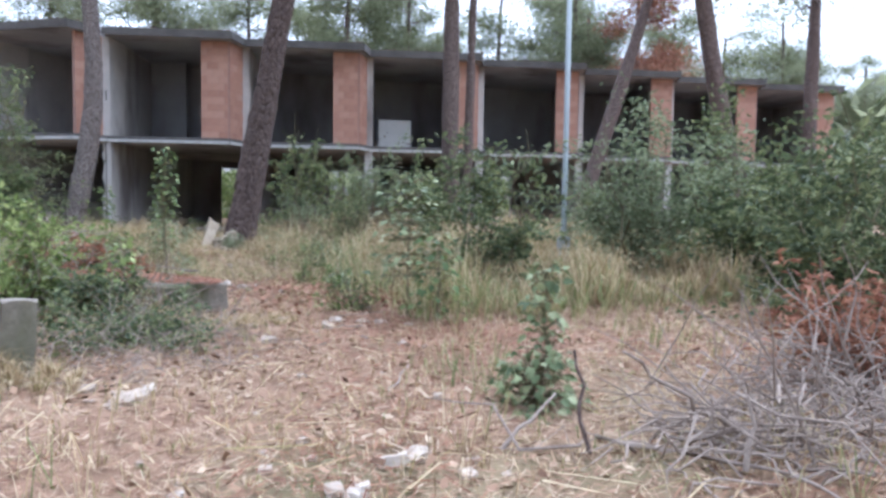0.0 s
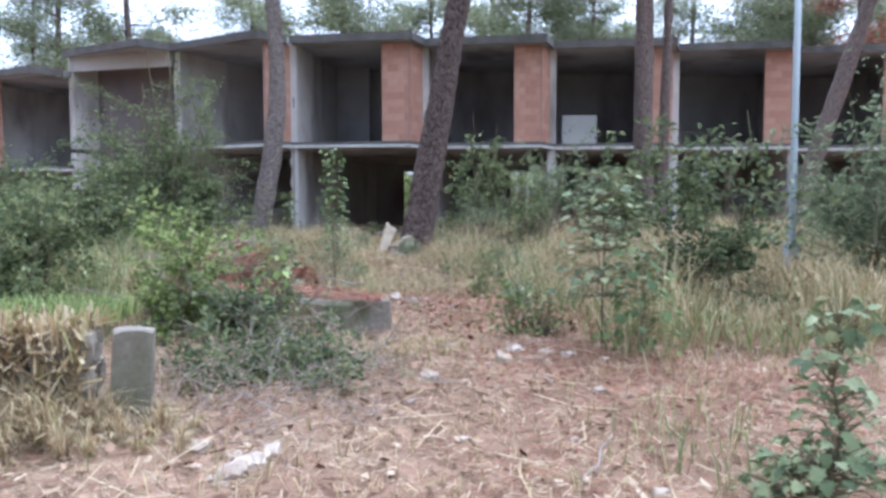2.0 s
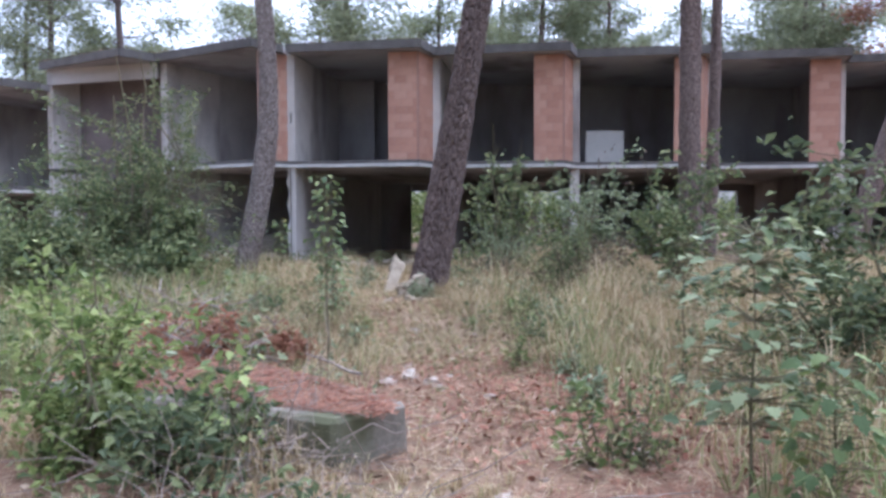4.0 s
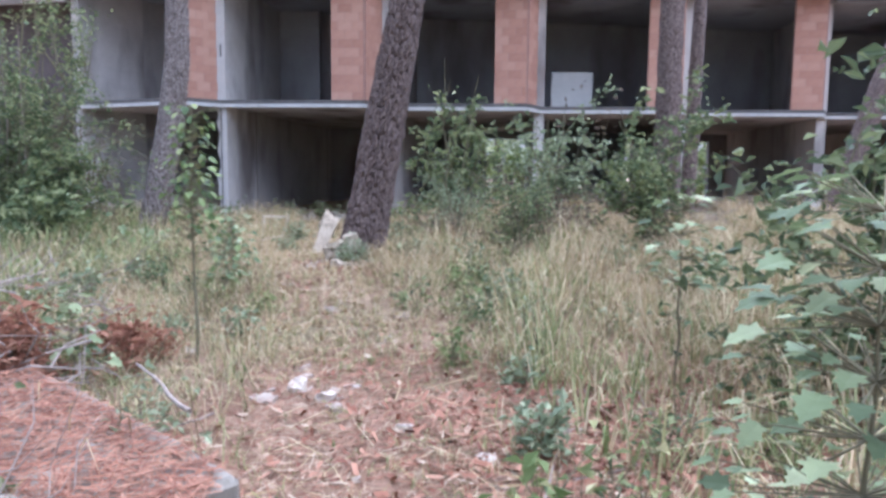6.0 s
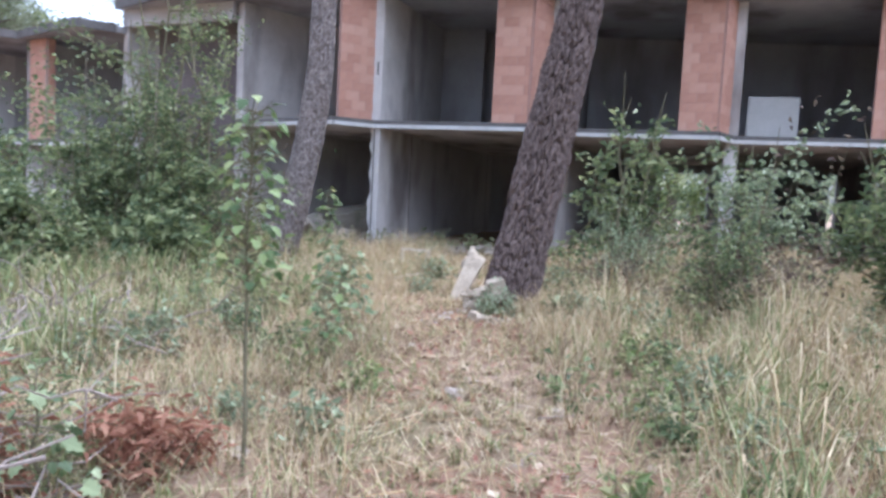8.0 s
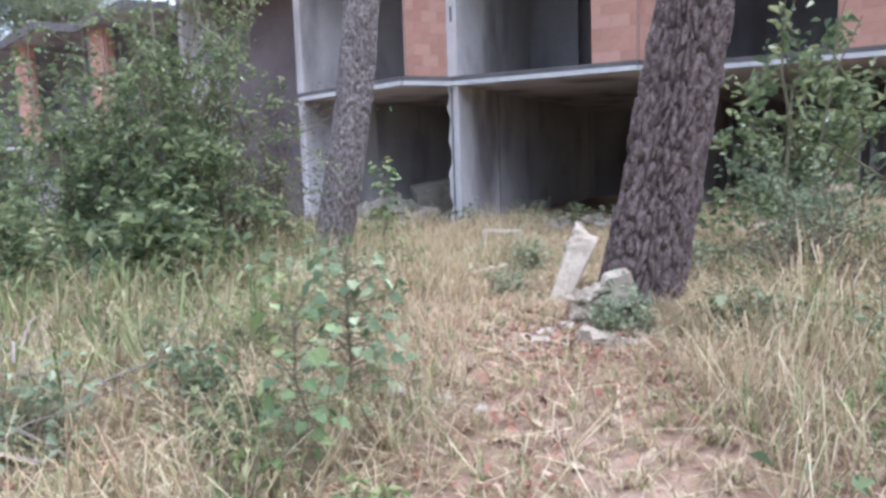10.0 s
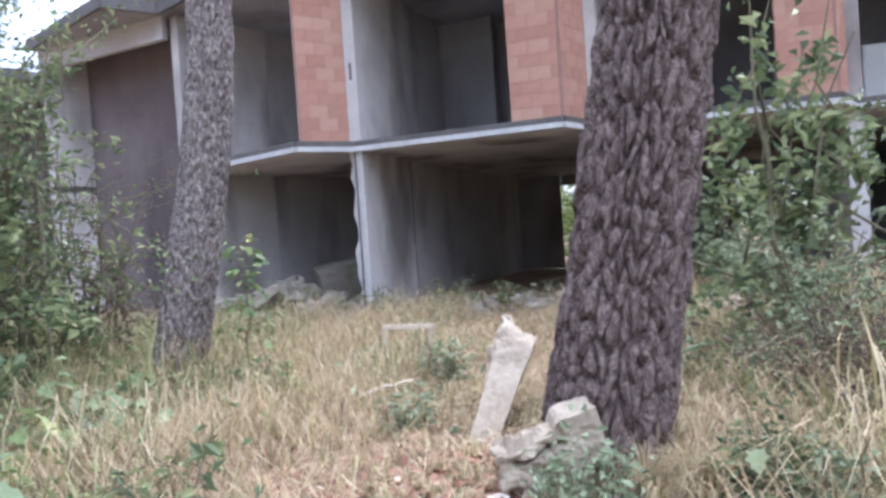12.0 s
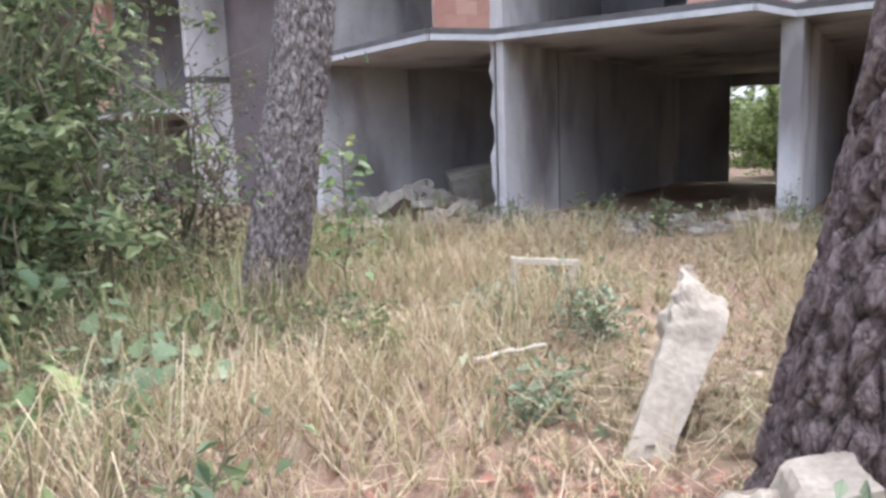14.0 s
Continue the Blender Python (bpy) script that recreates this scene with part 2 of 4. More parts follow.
def prism(poly, z0, z1, bevel=0.0, cuts=0):
    """A plan outline raised from z0 to z1."""
    bm = bmesh.new()
    low = [bm.verts.new((x, y, z0)) for x, y in poly]
    high = [bm.verts.new((x, y, z1)) for x, y in poly]
    n = len(poly)
    bm.faces.new(list(reversed(low)))
    bm.faces.new(high)
    for i in range(n):
        bm.faces.new((low[i], low[(i + 1) % n], high[(i + 1) % n], high[i]))
    bmesh.ops.recalc_face_normals(bm, faces=bm.faces)
    if bevel:
        bmesh.ops.bevel(bm, geom=list(bm.edges), offset=bevel, segments=1, affect="EDGES")
    return bm


def strip(p, q, width):
    """Plan outline of a wall from p to q, of that thickness, centred."""
    d = (Vector(q) - Vector(p)).normalized()
    s = Vector((-d.y, d.x)) * width / 2
    p, q = Vector(p), Vector(q)
    return [tuple(p - s), tuple(q - s), tuple(q + s), tuple(p + s)]


def rough_block(size, seed, amount=0.12, cuts=3, chip=0.25):
    """A broken lump: a box, cut up and knocked about."""
    bm = bmesh.new()
    bmesh.ops.create_cube(bm, size=1)
    bmesh.ops.subdivide_edges(bm, edges=list(bm.edges), cuts=cuts, use_grid_fill=True)
    for v in bm.verts:
        p = Vector((v.co.x * size[0], v.co.y * size[1], v.co.z * size[2]))
        o = noise.noise_vector(p * (1.6 / max(size)) + Vector((seed, seed * 2, 0))) + 0.6 * noise.noise_vector(p * (5 / max(size)) + Vector((0, seed, seed))) + 0.35 * noise.noise_vector(p * (14 / max(size)) + Vector((seed, 0, seed)))
        v.co = p + o * amount * min(size) + Vector()
        corner = abs(p.x / size[0]) + abs(p.y / size[1]) + abs(p.z / size[2])
        if corner > 1.2:
            v.co *= 1 - chip * (corner - 1.2)
    bmesh.ops.recalc_face_normals(bm, faces=bm.faces)
    return bm


def tube(points, radii, sides=6):
    """Vertices and faces of a round, tapering limb along points."""
    vs, fs = [], []
    pts = [Vector(p) for p in points]
    for i, p in enumerate(pts):
        d = (pts[min(i + 1, len(pts) - 1)] - pts[max(i - 1, 0)]).normalized()
        a = d.orthogonal().normalized() if abs(d.z) < 0.9 else Vector((1, 0, 0)) - d * d.x
        a.normalize()
        b = d.cross(a)
        for k in range(sides):
            w = 2 * math.pi * k / sides
            vs.append(tuple(p + (a * math.cos(w) + b * math.sin(w)) * radii[i]))
    for i in range(len(pts) - 1):
        for k in range(sides):
            j = (k + 1) % sides
            fs.append((i * sides + k, i * sides + j, (i + 1) * sides + j, (i + 1) * sides + k))
    fs.append(tuple(range((len(pts) - 1) * sides, len(pts) * sides)))
    return vs, fs


def joined(pieces):
    vs, fs = [], []
    for v, f in pieces:
        o = len(vs)
        vs.extend(v)
        fs.extend(tuple(i + o for i in x) for x in f)
    return vs, fs


def crooked(a, b, steps, wobble, r):
    """A line from a to b that wanders."""
    a, b = Vector(a), Vector(b)
    out = []
    for i in range(steps + 1):
        t = i / steps
        w = wobble * math.sin(math.pi * min(t * 1.1, 1)) if i else 0
        out.append(a.lerp(b, t) + Vector(r.normal(0, 1, 3)) * w)
    return out


def leaf_mesh(centres, sizes, r, narrow=0.5, up=0.7):
    """Folded leaves, one at each centre, as arrays."""
    n = len(centres)
    c = np.asarray(centres, float)
    s = np.asarray(sizes, float).reshape(-1, 1)
    d = r.normal(0, 1, (n, 3))
    d[:, 2] *= 0.55
    d /= np.linalg.norm(d, axis=1, keepdims=True)
    nz = r.normal(0, 1 - up * 0.6, (n, 3)) + np.array([0, 0, up])
    side = np.cross(d, nz)
    side /= np.linalg.norm(side, axis=1, keepdims=True) + 1e-9
    nn = np.cross(side, d)
    base, tip = c - d * s * 0.5, c + d * s * 0.5 - nn * s * 0.12
    mid = c + nn * s * 0.06
    v = np.stack([base, mid - side * s * narrow * 0.5 + nn * s * 0.1, tip, mid + side * s * narrow * 0.5 + nn * s * 0.1], axis=1).reshape(-1, 3)
    i = np.arange(n) * 4
    f = np.concatenate([np.stack([i, i + 1, i + 2], 1), np.stack([i, i + 2, i + 3], 1)])
    return v.tolist(), f.tolist()


def blade_mesh(base, height, width, lean, r):
    """Bent grass blades as arrays."""
    n = len(base)
    b = np.asarray(base, float)
    h, w, k = (np.asarray(q, float).reshape(-1, 1) for q in (height, width, lean))
    a = r.uniform(0, 2 * math.pi, n)
    d = np.stack([np.cos(a), np.sin(a), np.zeros(n)], 1)
    s = np.stack([-np.sin(a), np.cos(a), np.zeros(n)], 1)
    z = np.array([0, 0, 1.0])
    m = b + z * h * 0.6 + d * h * k * 0.3
    k = k / np.maximum(1.0, np.hypot(1 - 0.35 * k, k))
    t = b + z * h * np.sqrt(np.maximum(0.05, 1 - k * k)) + d * h * k
    v = np.stack([b - s * w / 2, b + s * w / 2, m + s * w * 0.4, m - s * w * 0.4, t], axis=1).reshape(-1, 3)
    i = np.arange(n) * 5
    quads = np.stack([i, i + 1, i + 2, i + 3], 1).tolist()
    tris = np.stack([i + 3, i + 2, i + 4], 1).tolist()
    return v.tolist(), quads + tris


def straw_mesh(centre, length, width, r, tilt=0.2):
    """Straight needles lying about."""
    n = len(centre)
    c = np.asarray(centre, float)
    a = r.uniform(0, 2 * math.pi, n)
    e = r.normal(0, tilt, n)
    d = np.stack([np.cos(a) * np.cos(e), np.sin(a) * np.cos(e), np.sin(e)], 1) * np.asarray(length).reshape(-1, 1) / 2
    s = np.stack([-np.sin(a), np.cos(a), r.normal(0, 0.4, n)], 1) * np.asarray(width).reshape(-1, 1) / 2
    v = np.stack([c - d - s, c - d + s, c + d + s, c + d - s], axis=1).reshape(-1, 3)
    i = np.arange(n) * 4
    return v.tolist(), np.stack([i, i + 1, i + 2, i + 3], 1).tolist()


def smooth01(t):
    t = np.clip(t, 0, 1)
    return t * t * (3 - 2 * t)


def ground_z(x, y):
    """Height of the ground: a gentle rise towards the building, small humps."""
    x, y = np.asarray(x, float), np.asarray(y, float)
    hump = 0.025 * np.sin(x * 1.7 + 0.6 * y) * np.cos(y * 1.3 - 0.4 * x) + 0.015 * np.sin(x * 4.1 + 1) * np.sin(y * 3.7)
    return 0.18 * smooth01((y + 14) / 5) + hump


def gz(x, y):
    return float(ground_z(x, y))


# ---- ground ----
def ground_sheet():
    def lines(lo, hi, step):
        mid = list(np.arange(lo, hi, step))
        return [lo - d for d in (400, 150, 60, 25, 10, 4)] + mid + [hi + d for d in (0, 4, 10, 25, 60, 150, 400)]
    xs, ys = lines(-14.0, 26.0, 0.25), lines(-26.0, 14.0, 0.25)
    X, Y = np.meshgrid(xs, ys)
    Z = ground_z(X, Y) + 0.02 * np.sin(X * 9.1) * np.sin(Y * 8.3 + X)
    v = np.stack([X, Y, Z], -1).reshape(-1, 3).tolist()
    w = len(xs)
    f = [(j * w + i, j * w + i + 1, (j + 1) * w + i + 1, (j + 1) * w + i) for j in range(len(ys) - 1) for i in range(w - 1)]
    ob = link_mesh("ground", v, f, M_GROUND, smooth=True)
    tagged(ob, "bare forest soil under needles and dry grass", "ground", kind="structure")


ground_sheet()

# ---- the building ----
BAY, FLOOR_Z, ROOF_Z, DEPTH = 3.96, 2.97, 6.05, 9.5
LEAN = radians(15)
JOINT_NEAR, JOINT_FAR = 1.935, 8.85
APEX = (3.42, -0.85)


def to_block(px, py, origin, turn):
    c, s = math.cos(turn), math.sin(turn)
    return (origin[0] + px * c - py * s, origin[1] + px * s + py * c)


ROOF_EDGES = []


def row_of_units(origin, turn, first, last, lean, label, drop=0.0):
    """A row of two-storey units whose fronts step like saw teeth."""
    base = root("abandoned_building", pose(0, 0, -drop), label, "building")
    P = lambda x, y: to_block(x, y, origin, turn)
    along = (math.sin(lean), math.cos(lean))
    joint = to_block(math.sin(LEAN) * DEPTH, math.cos(LEAN) * DEPTH, (0, 0), -turn)
    for i in range(first, last + 1):
        x = BAY * i
        if first < 0 and i == last and last == 0:
            break
        if drop and i == last:
            break
        # party wall, each storey its own piece, the lower one with a ragged front edge
        for z0, z1 in ((-0.1, FLOOR_Z - 0.148), (FLOOR_Z + 0.003, ROOF_Z - 0.18)):
            ragged = z0 < 0 and i == 0 and first == 0
            if ragged:
                bm = bmesh.new()
                n = 14
                r = random.Random(4)
                rows = []
                for k in range(n + 1):
                    z = z0 + (z1 - z0) * k / n
                    cut = r.uniform(-0.01, 0.05)
                    a, b, c, d = strip((x, 0), (x + along[0] * 1.96, along[1] * 1.96), 0.26)
                    d = (d[0] + r.uniform(0, 0.09), d[1] + cut)
                    rows.append([bm.verts.new((*P(*q), z)) for q in (a, b, c, d)])
                for k in range(n):
                    for q in range(4):
                        bm.faces.new((rows[k][q], rows[k][(q + 1) % 4], rows[k + 1][(q + 1) % 4], rows[k + 1][q]))
                bm.faces.new(rows[-1])
                bm.faces.new(list(reversed(rows[0])))
                bmesh.ops.recalc_face_normals(bm, faces=bm.faces)
            else:
                bm = prism([P(*q) for q in strip((x, 0), (x + along[0] * 1.96, along[1] * 1.96), 0.26)], z0, z1)
            wall = part("party_wall", bm, M_CONCRETE, base)
            # beyond the joint a darker tone paints in how the wall dims with depth
            part("inner_wall", prism([P(*q) for q in strip((x + along[0] * 1.966, along[1] * 1.966), (x + along[0] * DEPTH, along[1] * DEPTH), 0.24)], z0, z1), M_DARKER, base, "streaked concrete, toned darker for the dim depth")
            if z0 > 1 and i == 0 and first == 0:
                part("slot", prism([P(*q) for q in strip((x + 0.005, -0.006), (x + 0.045, -0.017), 0.012)], 4.02, 4.3), M_DARKEDGE, wall, "dark narrow slot in the wall end")
            if first == 0 and i == 0 and z0 < 0:
                for dist, wide in ((JOINT_NEAR, 0.03), (JOINT_FAR, 0.02)):
                    o = (x + along[0] * dist + along[1] * 0.133, along[1] * dist - along[0] * 0.133)
                    part("wall_joint", prism([P(*q) for q in strip(o, (o[0] + along[0] * wide, o[1] + along[1] * wide), 0.008)], 0.12, z1 - 0.05), M_DARKEDGE, wall, "dark upright joint in the wall")
            if ragged:
                o = -0.004
                part("joint", prism([P(*q) for q in strip((x - 0.015, o), (x + 0.012, o - 0.007), 0.012)], 0.1, z1 - 0.02), M_DARKEDGE, wall, "dark open joint down the wall end")
        if i == last:
            continue
        nx = x + BAY
        edge = [(x, -0.02), (x + APEX[0], APEX[1]), (nx, -0.02)]
        back = [joint if first < 0 and i == -1 else (nx + along[0] * DEPTH, along[1] * DEPTH), (x + along[0] * DEPTH, along[1] * DEPTH)]
        # floor slab with its pale lip
        tall = first < 0 and i == -2
        if not tall:
            slab = part("floor_slab", prism([P(*q) for q in edge + back], FLOOR_Z - 0.145, FLOOR_Z), M_CONCRETE, base)
        for a, b in () if tall else ((edge[0], edge[1]), (edge[1], edge[2])):
            d = Vector((b[0] - a[0], b[1] - a[1])).normalized()
            o = Vector((d.y, -d.x)) * 0.025
            a2, b2 = (a[0] + o.x, a[1] + o.y), (b[0] + o.x, b[1] + o.y)
            part("slab_lip", prism([P(*q) for q in strip(a2, b2, 0.05)], FLOOR_Z - 0.15, FLOOR_Z - 0.07), M_EDGE, slab, "pale cement lip along the slab edge")
            part("slab_crust", prism([P(*q) for q in strip(a2, b2, 0.035)], FLOOR_Z - 0.067, FLOOR_Z + 0.02), M_DARKEDGE, slab)
        # roof with overhang
        redge = [(x - 0.05, -0.3), (x + APEX[0] + 0.05, APEX[1] - 0.35), (nx - 0.05, -0.3)]
        roof = part("roof", prism([P(*q) for q in redge + back], ROOF_Z - 0.177, ROOF_Z), M_SHADED, base)
        for a, b in ((redge[0], redge[1]), (redge[1], redge[2])):
            part("roof_edge", prism([P(*q) for q in strip(a, b, 0.07)], ROOF_Z - 0.19, ROOF_Z + 0.03), M_DARKEDGE, roof)
            ROOF_EDGES.append((P(*a), P(*b), ROOF_Z - drop))
        # closing walls at the rear: upper storey shut, lower storey with a wide gap
        q0, q1 = back[1], back[0]
        part("rear_wall", prism([P(*q) for q in strip(q0, q1, 0.2)], FLOOR_Z + 0.003, ROOF_Z - 0.18), M_SHADED, base)
        lerp = lambda t: (q0[0] + (q1[0] - q0[0]) * t, q0[1] + (q1[1] - q0[1]) * t)
        g0, g1 = {0: (0.33, 0.95), 1: (0.5, 0.9), 2: (0.9, 0.97), 3: (0.3, 0.78), 4: (0.3, 0.7)}.get(i if first == 0 else -1, (0.94, 0.97))
        part("rear_wall", prism([P(*q) for q in strip(lerp(0.0), lerp(g0), 0.2)], -0.1, FLOOR_Z - 0.148), M_SHADED, base)
        part("rear_wall", prism([P(*q) for q in strip(lerp(g1), lerp(0.99), 0.2)], -0.1, FLOOR_Z - 0.148), M_SHADED, base)
        part("rear_lintel", prism([P(*q) for q in strip(lerp(g0 + 0.003), lerp(g1 - 0.003), 0.2)], FLOOR_Z - 0.45, FLOOR_Z - 0.148), M_SHADED, base)
        # added light blocker across each upper room, no known wall, keeps the rooms dark
        part("partition", prism([P(*q) for q in strip((x + 0.15 + along[0] * 4.2, along[1] * 4.2), (nx - 0.15 + along[0] * 4.2, along[1] * 4.2), 0.12)], FLOOR_Z + 0.003, ROOF_Z - 0.18), M_SHADED, base)
        # brick infill by the next wall: a stretch of the front, then the return
        if first < 0 and i == -2:
            # the bay's dark two-storey room is painted as one upright sheet
            part("plaster_wall", prism([P(*q) for q in strip((x + 0.15 + along[0] * 0.9, along[1] * 0.9), (nx - 0.15 + along[0] * 0.9, along[1] * 0.9), 0.15)], -0.1, ROOF_Z - 0.18), M_DUSK, base, "tall dark brownish sheet standing for the room's darkness")
            part("fascia", prism([P(*q) for q in strip((x + 0.1, -0.12), (nx - 0.1, -0.12), 0.12)], ROOF_Z - 0.62, ROOF_Z - 0.18), M_DARKER, base, "grey plastered fascia under the roof")
            continue
        if drop:
            infill(base, P, (x + 0.16, -0.02), (x + APEX[0] * 0.3, APEX[1] * 0.3 + 0.1), (x + APEX[0] * 0.31, APEX[1] * 0.3 + 0.3), True)
            continue
        start = 0.78 if first == 0 else 0.97
        infill(base, P, (x + APEX[0] * start, APEX[1] * start + 0.12), (x + APEX[0], APEX[1] + 0.12), (nx - 0.1, 0.05), i in (0, 1) or (first < 0 and i == -1))
    return base


def brick_mesh(w, h, d):
    bm = bmesh.new()
    bmesh.ops.create_cube(bm, size=1)
    for v in bm.verts:
        v.co = Vector((v.co.x * w, v.co.y * d, v.co.z * h))
    me = bpy.data.meshes.new("brick")
    bm.to_mesh(me)
    bm.free()
    me.materials.append(M_BRICK)
    return me


BRICK = brick_mesh(0.331, 0.200, 0.112)
BRICKS_LATER = []


def infill(base, P, a, b, c, single):
    """A brick screen standing on the slab from a to b to c, up to the roof."""
    body = new("brick_infill")
    body.parent = base
    bm = bmesh.new()
    for p, q in ((a, b), (b, c)):
        p, q = Vector(P(*p)), Vector(P(*q))
        length = (q - p).length
        if length < 0.15:
            continue
        o = prism(strip(tuple(p), tuple(q), 0.10), FLOOR_Z + 0.003, ROOF_Z - 0.19)
        me = bpy.data.meshes.new("tmp")
        o.to_mesh(me)
        o.free()
        bm.from_mesh(me)
        bpy.data.meshes.remove(me)
        BRICKS_LATER.append((body, p, q, single))
    body_mesh = bpy.data.meshes.new("mortar")
    bm.to_mesh(body_mesh)
    bm.free()
    body_mesh.materials.append(M_MORTAR)
    core = new("mortar_core", body_mesh)
    core.parent = body


TURN_LEFT = radians(-20.8)
row_of_units((0, 0), 0.0, 0, 7, LEAN, "two-storey unfinished concrete shell with brick infill, overgrown")
row_of_units((0, 0), TURN_LEFT, -2, 0, LEAN, "angled wing of the unfinished concrete shell, overgrown")
row_of_units((0, 0), TURN_LEFT, -7, -2, LEAN, "lower stepped wing of the unfinished concrete shell, overgrown", drop=0.6)


# ---- trees ----
def plate_relief(w, z, r, seed, cell_w, cell_h):
    """Height of bark plates, 0 in the cracks, over angle w and height z."""
    n = max(6, round(2 * math.pi * r / cell_w))
    U, V = (w / (2 * math.pi)) * n, z / cell_h
    U = U + 0.22 * np.sin(V * 0.9 + seed) + 0.10 * np.sin(V * 3.1 + U * 0.7)
    V = V + 0.35 * np.sin(U * 2.6 + seed * 2) + 0.10 * np.sin(U * 5.7 + V * 1.1)
    iu, iv = np.floor(U), np.floor(V)
    f1, f2, tone = np.full(U.shape, 9.0), np.full(U.shape, 9.0), np.zeros(U.shape)
    for du in (-1, 0, 1):
        for dv in (-1, 0, 1):
            cu, cv = iu + du, iv + dv
            hu = np.mod(cu, n)
            h = [np.mod(np.sin(hu * p + cv * q + seed * 3.1) * 43758.5453, 1.0) for p, q in ((127.1, 311.7), (269.5, 183.3), (419.2, 371.9))]
            d = np.hypot(cu + 0.5 + 0.85 * (h[0] - 0.5) - U, cv + 0.5 + 0.85 * (h[1] - 0.5) - V)
            near = d < f1
            f2 = np.where(near, f1, np.minimum(f2, d))
            tone = np.where(near, h[2], tone)
            f1 = np.where(near, d, f1)
    rise = smooth01((f2 - f1) / 0.3)
    return rise * (0.65 + 0.5 * tone)


def bark_trunk(parent, points, radii, sides=40, steps=60, depth=0.03, seed=0, mat=None, cell=(0.06, 0.17)):
    """A pine trunk with raised plates of bark parted by cracks; most rings in its lower half."""
    pts = [Vector(p) for p in points]
    t = np.linspace(0, 1, steps + 1)
    t = np.where(t < 0.8, t * 0.6875, 0.55 + (t - 0.8) * 2.25) * (len(pts) - 1)
    k = np.minimum(t.astype(int), len(pts) - 2)
    u = t - k
    P, R = np.array([tuple(p) for p in pts]), np.array(radii)
    c = P[k] + (P[k + 1] - P[k]) * u[:, None]
    r = R[k] + (R[k + 1] - R[k]) * u
    w = np.arange(sides) * 2 * math.pi / sides
    W, Z = np.meshgrid(w, c[:, 2])
    rr = r[:, None] + np.zeros_like(W)
    lift = plate_relief(W, Z, float(R[1]), seed, *cell)
    fine = np.sin(W * 61 + 5 * np.sin(Z * 17)) * np.sin(Z * 43 + 3 * np.sin(W * 23))
    rr += depth * (lift - 0.6) + depth * 0.12 * fine + r[:, None] * 0.05 * np.sin(W * 2 + Z * 1.3 + seed) + r[:, None] * 0.03 * np.sin(W * 5 + Z * 2.9)
    # root flare
    rr += r[:, None] * 0.08 * np.exp(-Z / 0.12) * (1 + 0.5 * np.sin(W * 4 + seed))
    # the seam of the pattern lies at the back
    A = W + math.pi / 2
    vs = np.stack([c[:, 0:1] + np.cos(A) * rr, c[:, 1:2] + np.sin(A) * rr, Z], -1).reshape(-1, 3).tolist()
    fs = []
    for j in range(steps):
        for q in range(sides):
            n = (q + 1) % sides
            fs.append((j * sides + q, j * sides + n, (j + 1) * sides + n, (j + 1) * sides + q))
    return link_mesh("trunk", vs, fs, mat or M_BARK, parent, smooth=True)


def needle_crown(parent, centres, r, count, size, spread, mat, name="crown"):
    """Tufts of needles round each centre, flattened and uneven."""
    cs, sz = [], []
    for c in centres:
        k = int(count * r.uniform(0.5, 1.4))
        p = r.normal(0, 1, (k, 3)) * np.array([spread, spread, spread * 0.5]) * r.uniform(0.6, 1.2) + np.array(c)
        cs.append(p)
        sz.append(r.uniform(0.6, 1.3, k) * size)
    v, f = leaf_mesh(np.concatenate(cs), np.concatenate(sz), r, 0.28, 0.3)
    return link_mesh(name, v, f, mat, parent)


def pine(x, y, lean, height, radius, label, seed, sides=28, steps=60, depth=0.025, crown=True, mat=None, crown_from=0.62, crown_size=2.2, tufts=46, group="", bow=0.0, bark_mat=None, limbs=14, puff=0.58, cell=(0.06, 0.17)):
    r = np.random.default_rng(seed)
    base = root("pine_tree", pose(x, y, gz(x, y) - 0.08), label, "tree", group)
    pts, rad = [], []
    n = 12
    for k in range(n + 1):
        t = k / n
        w = 0.06 * math.sin(seed + t * 5) * t
        w += bow * math.sin(math.pi * min(height * t / 6, 1))
        pts.append((lean[0] * height * t + w, lean[1] * height * t, height * t))
        rad.append(radius * (1.12 - 0.12 * min(1, t * 12)) * (1 - 0.62 * t))
    rad[0] = radius * 1.08
    bark_trunk(base, pts, rad, sides, steps, depth, seed, bark_mat, cell)
    if crown:
        centres = []
        for k in range(limbs):
            t = r.uniform(crown_from, 0.98)
            s = Vector(pts[0]).lerp(Vector(pts[-1]), t)
            a = r.uniform(0, 2 * math.pi)
            out = crown_size * r.uniform(0.5, 1.15) * (1.25 - t * 0.6)
            e = s + Vector((math.cos(a) * out, math.sin(a) * out, r.uniform(0.2, 1.3)))
            v, f = tube(crooked(s, e, 4, 0.12, r), [radius * 0.22 * q for q in (1, 0.8, 0.6, 0.4, 0.2)], 5)
            link_mesh("limb", v, f, M_BARK, base, smooth=True)
            for q in range(4):
                centres.append(s.lerp(e, r.uniform(0.45, 1.1)) + Vector(r.normal(0, 0.35, 3)))
        needle_crown(base, centres, r, tufts, 0.23, puff, mat or M_NEEDLE)
    return base


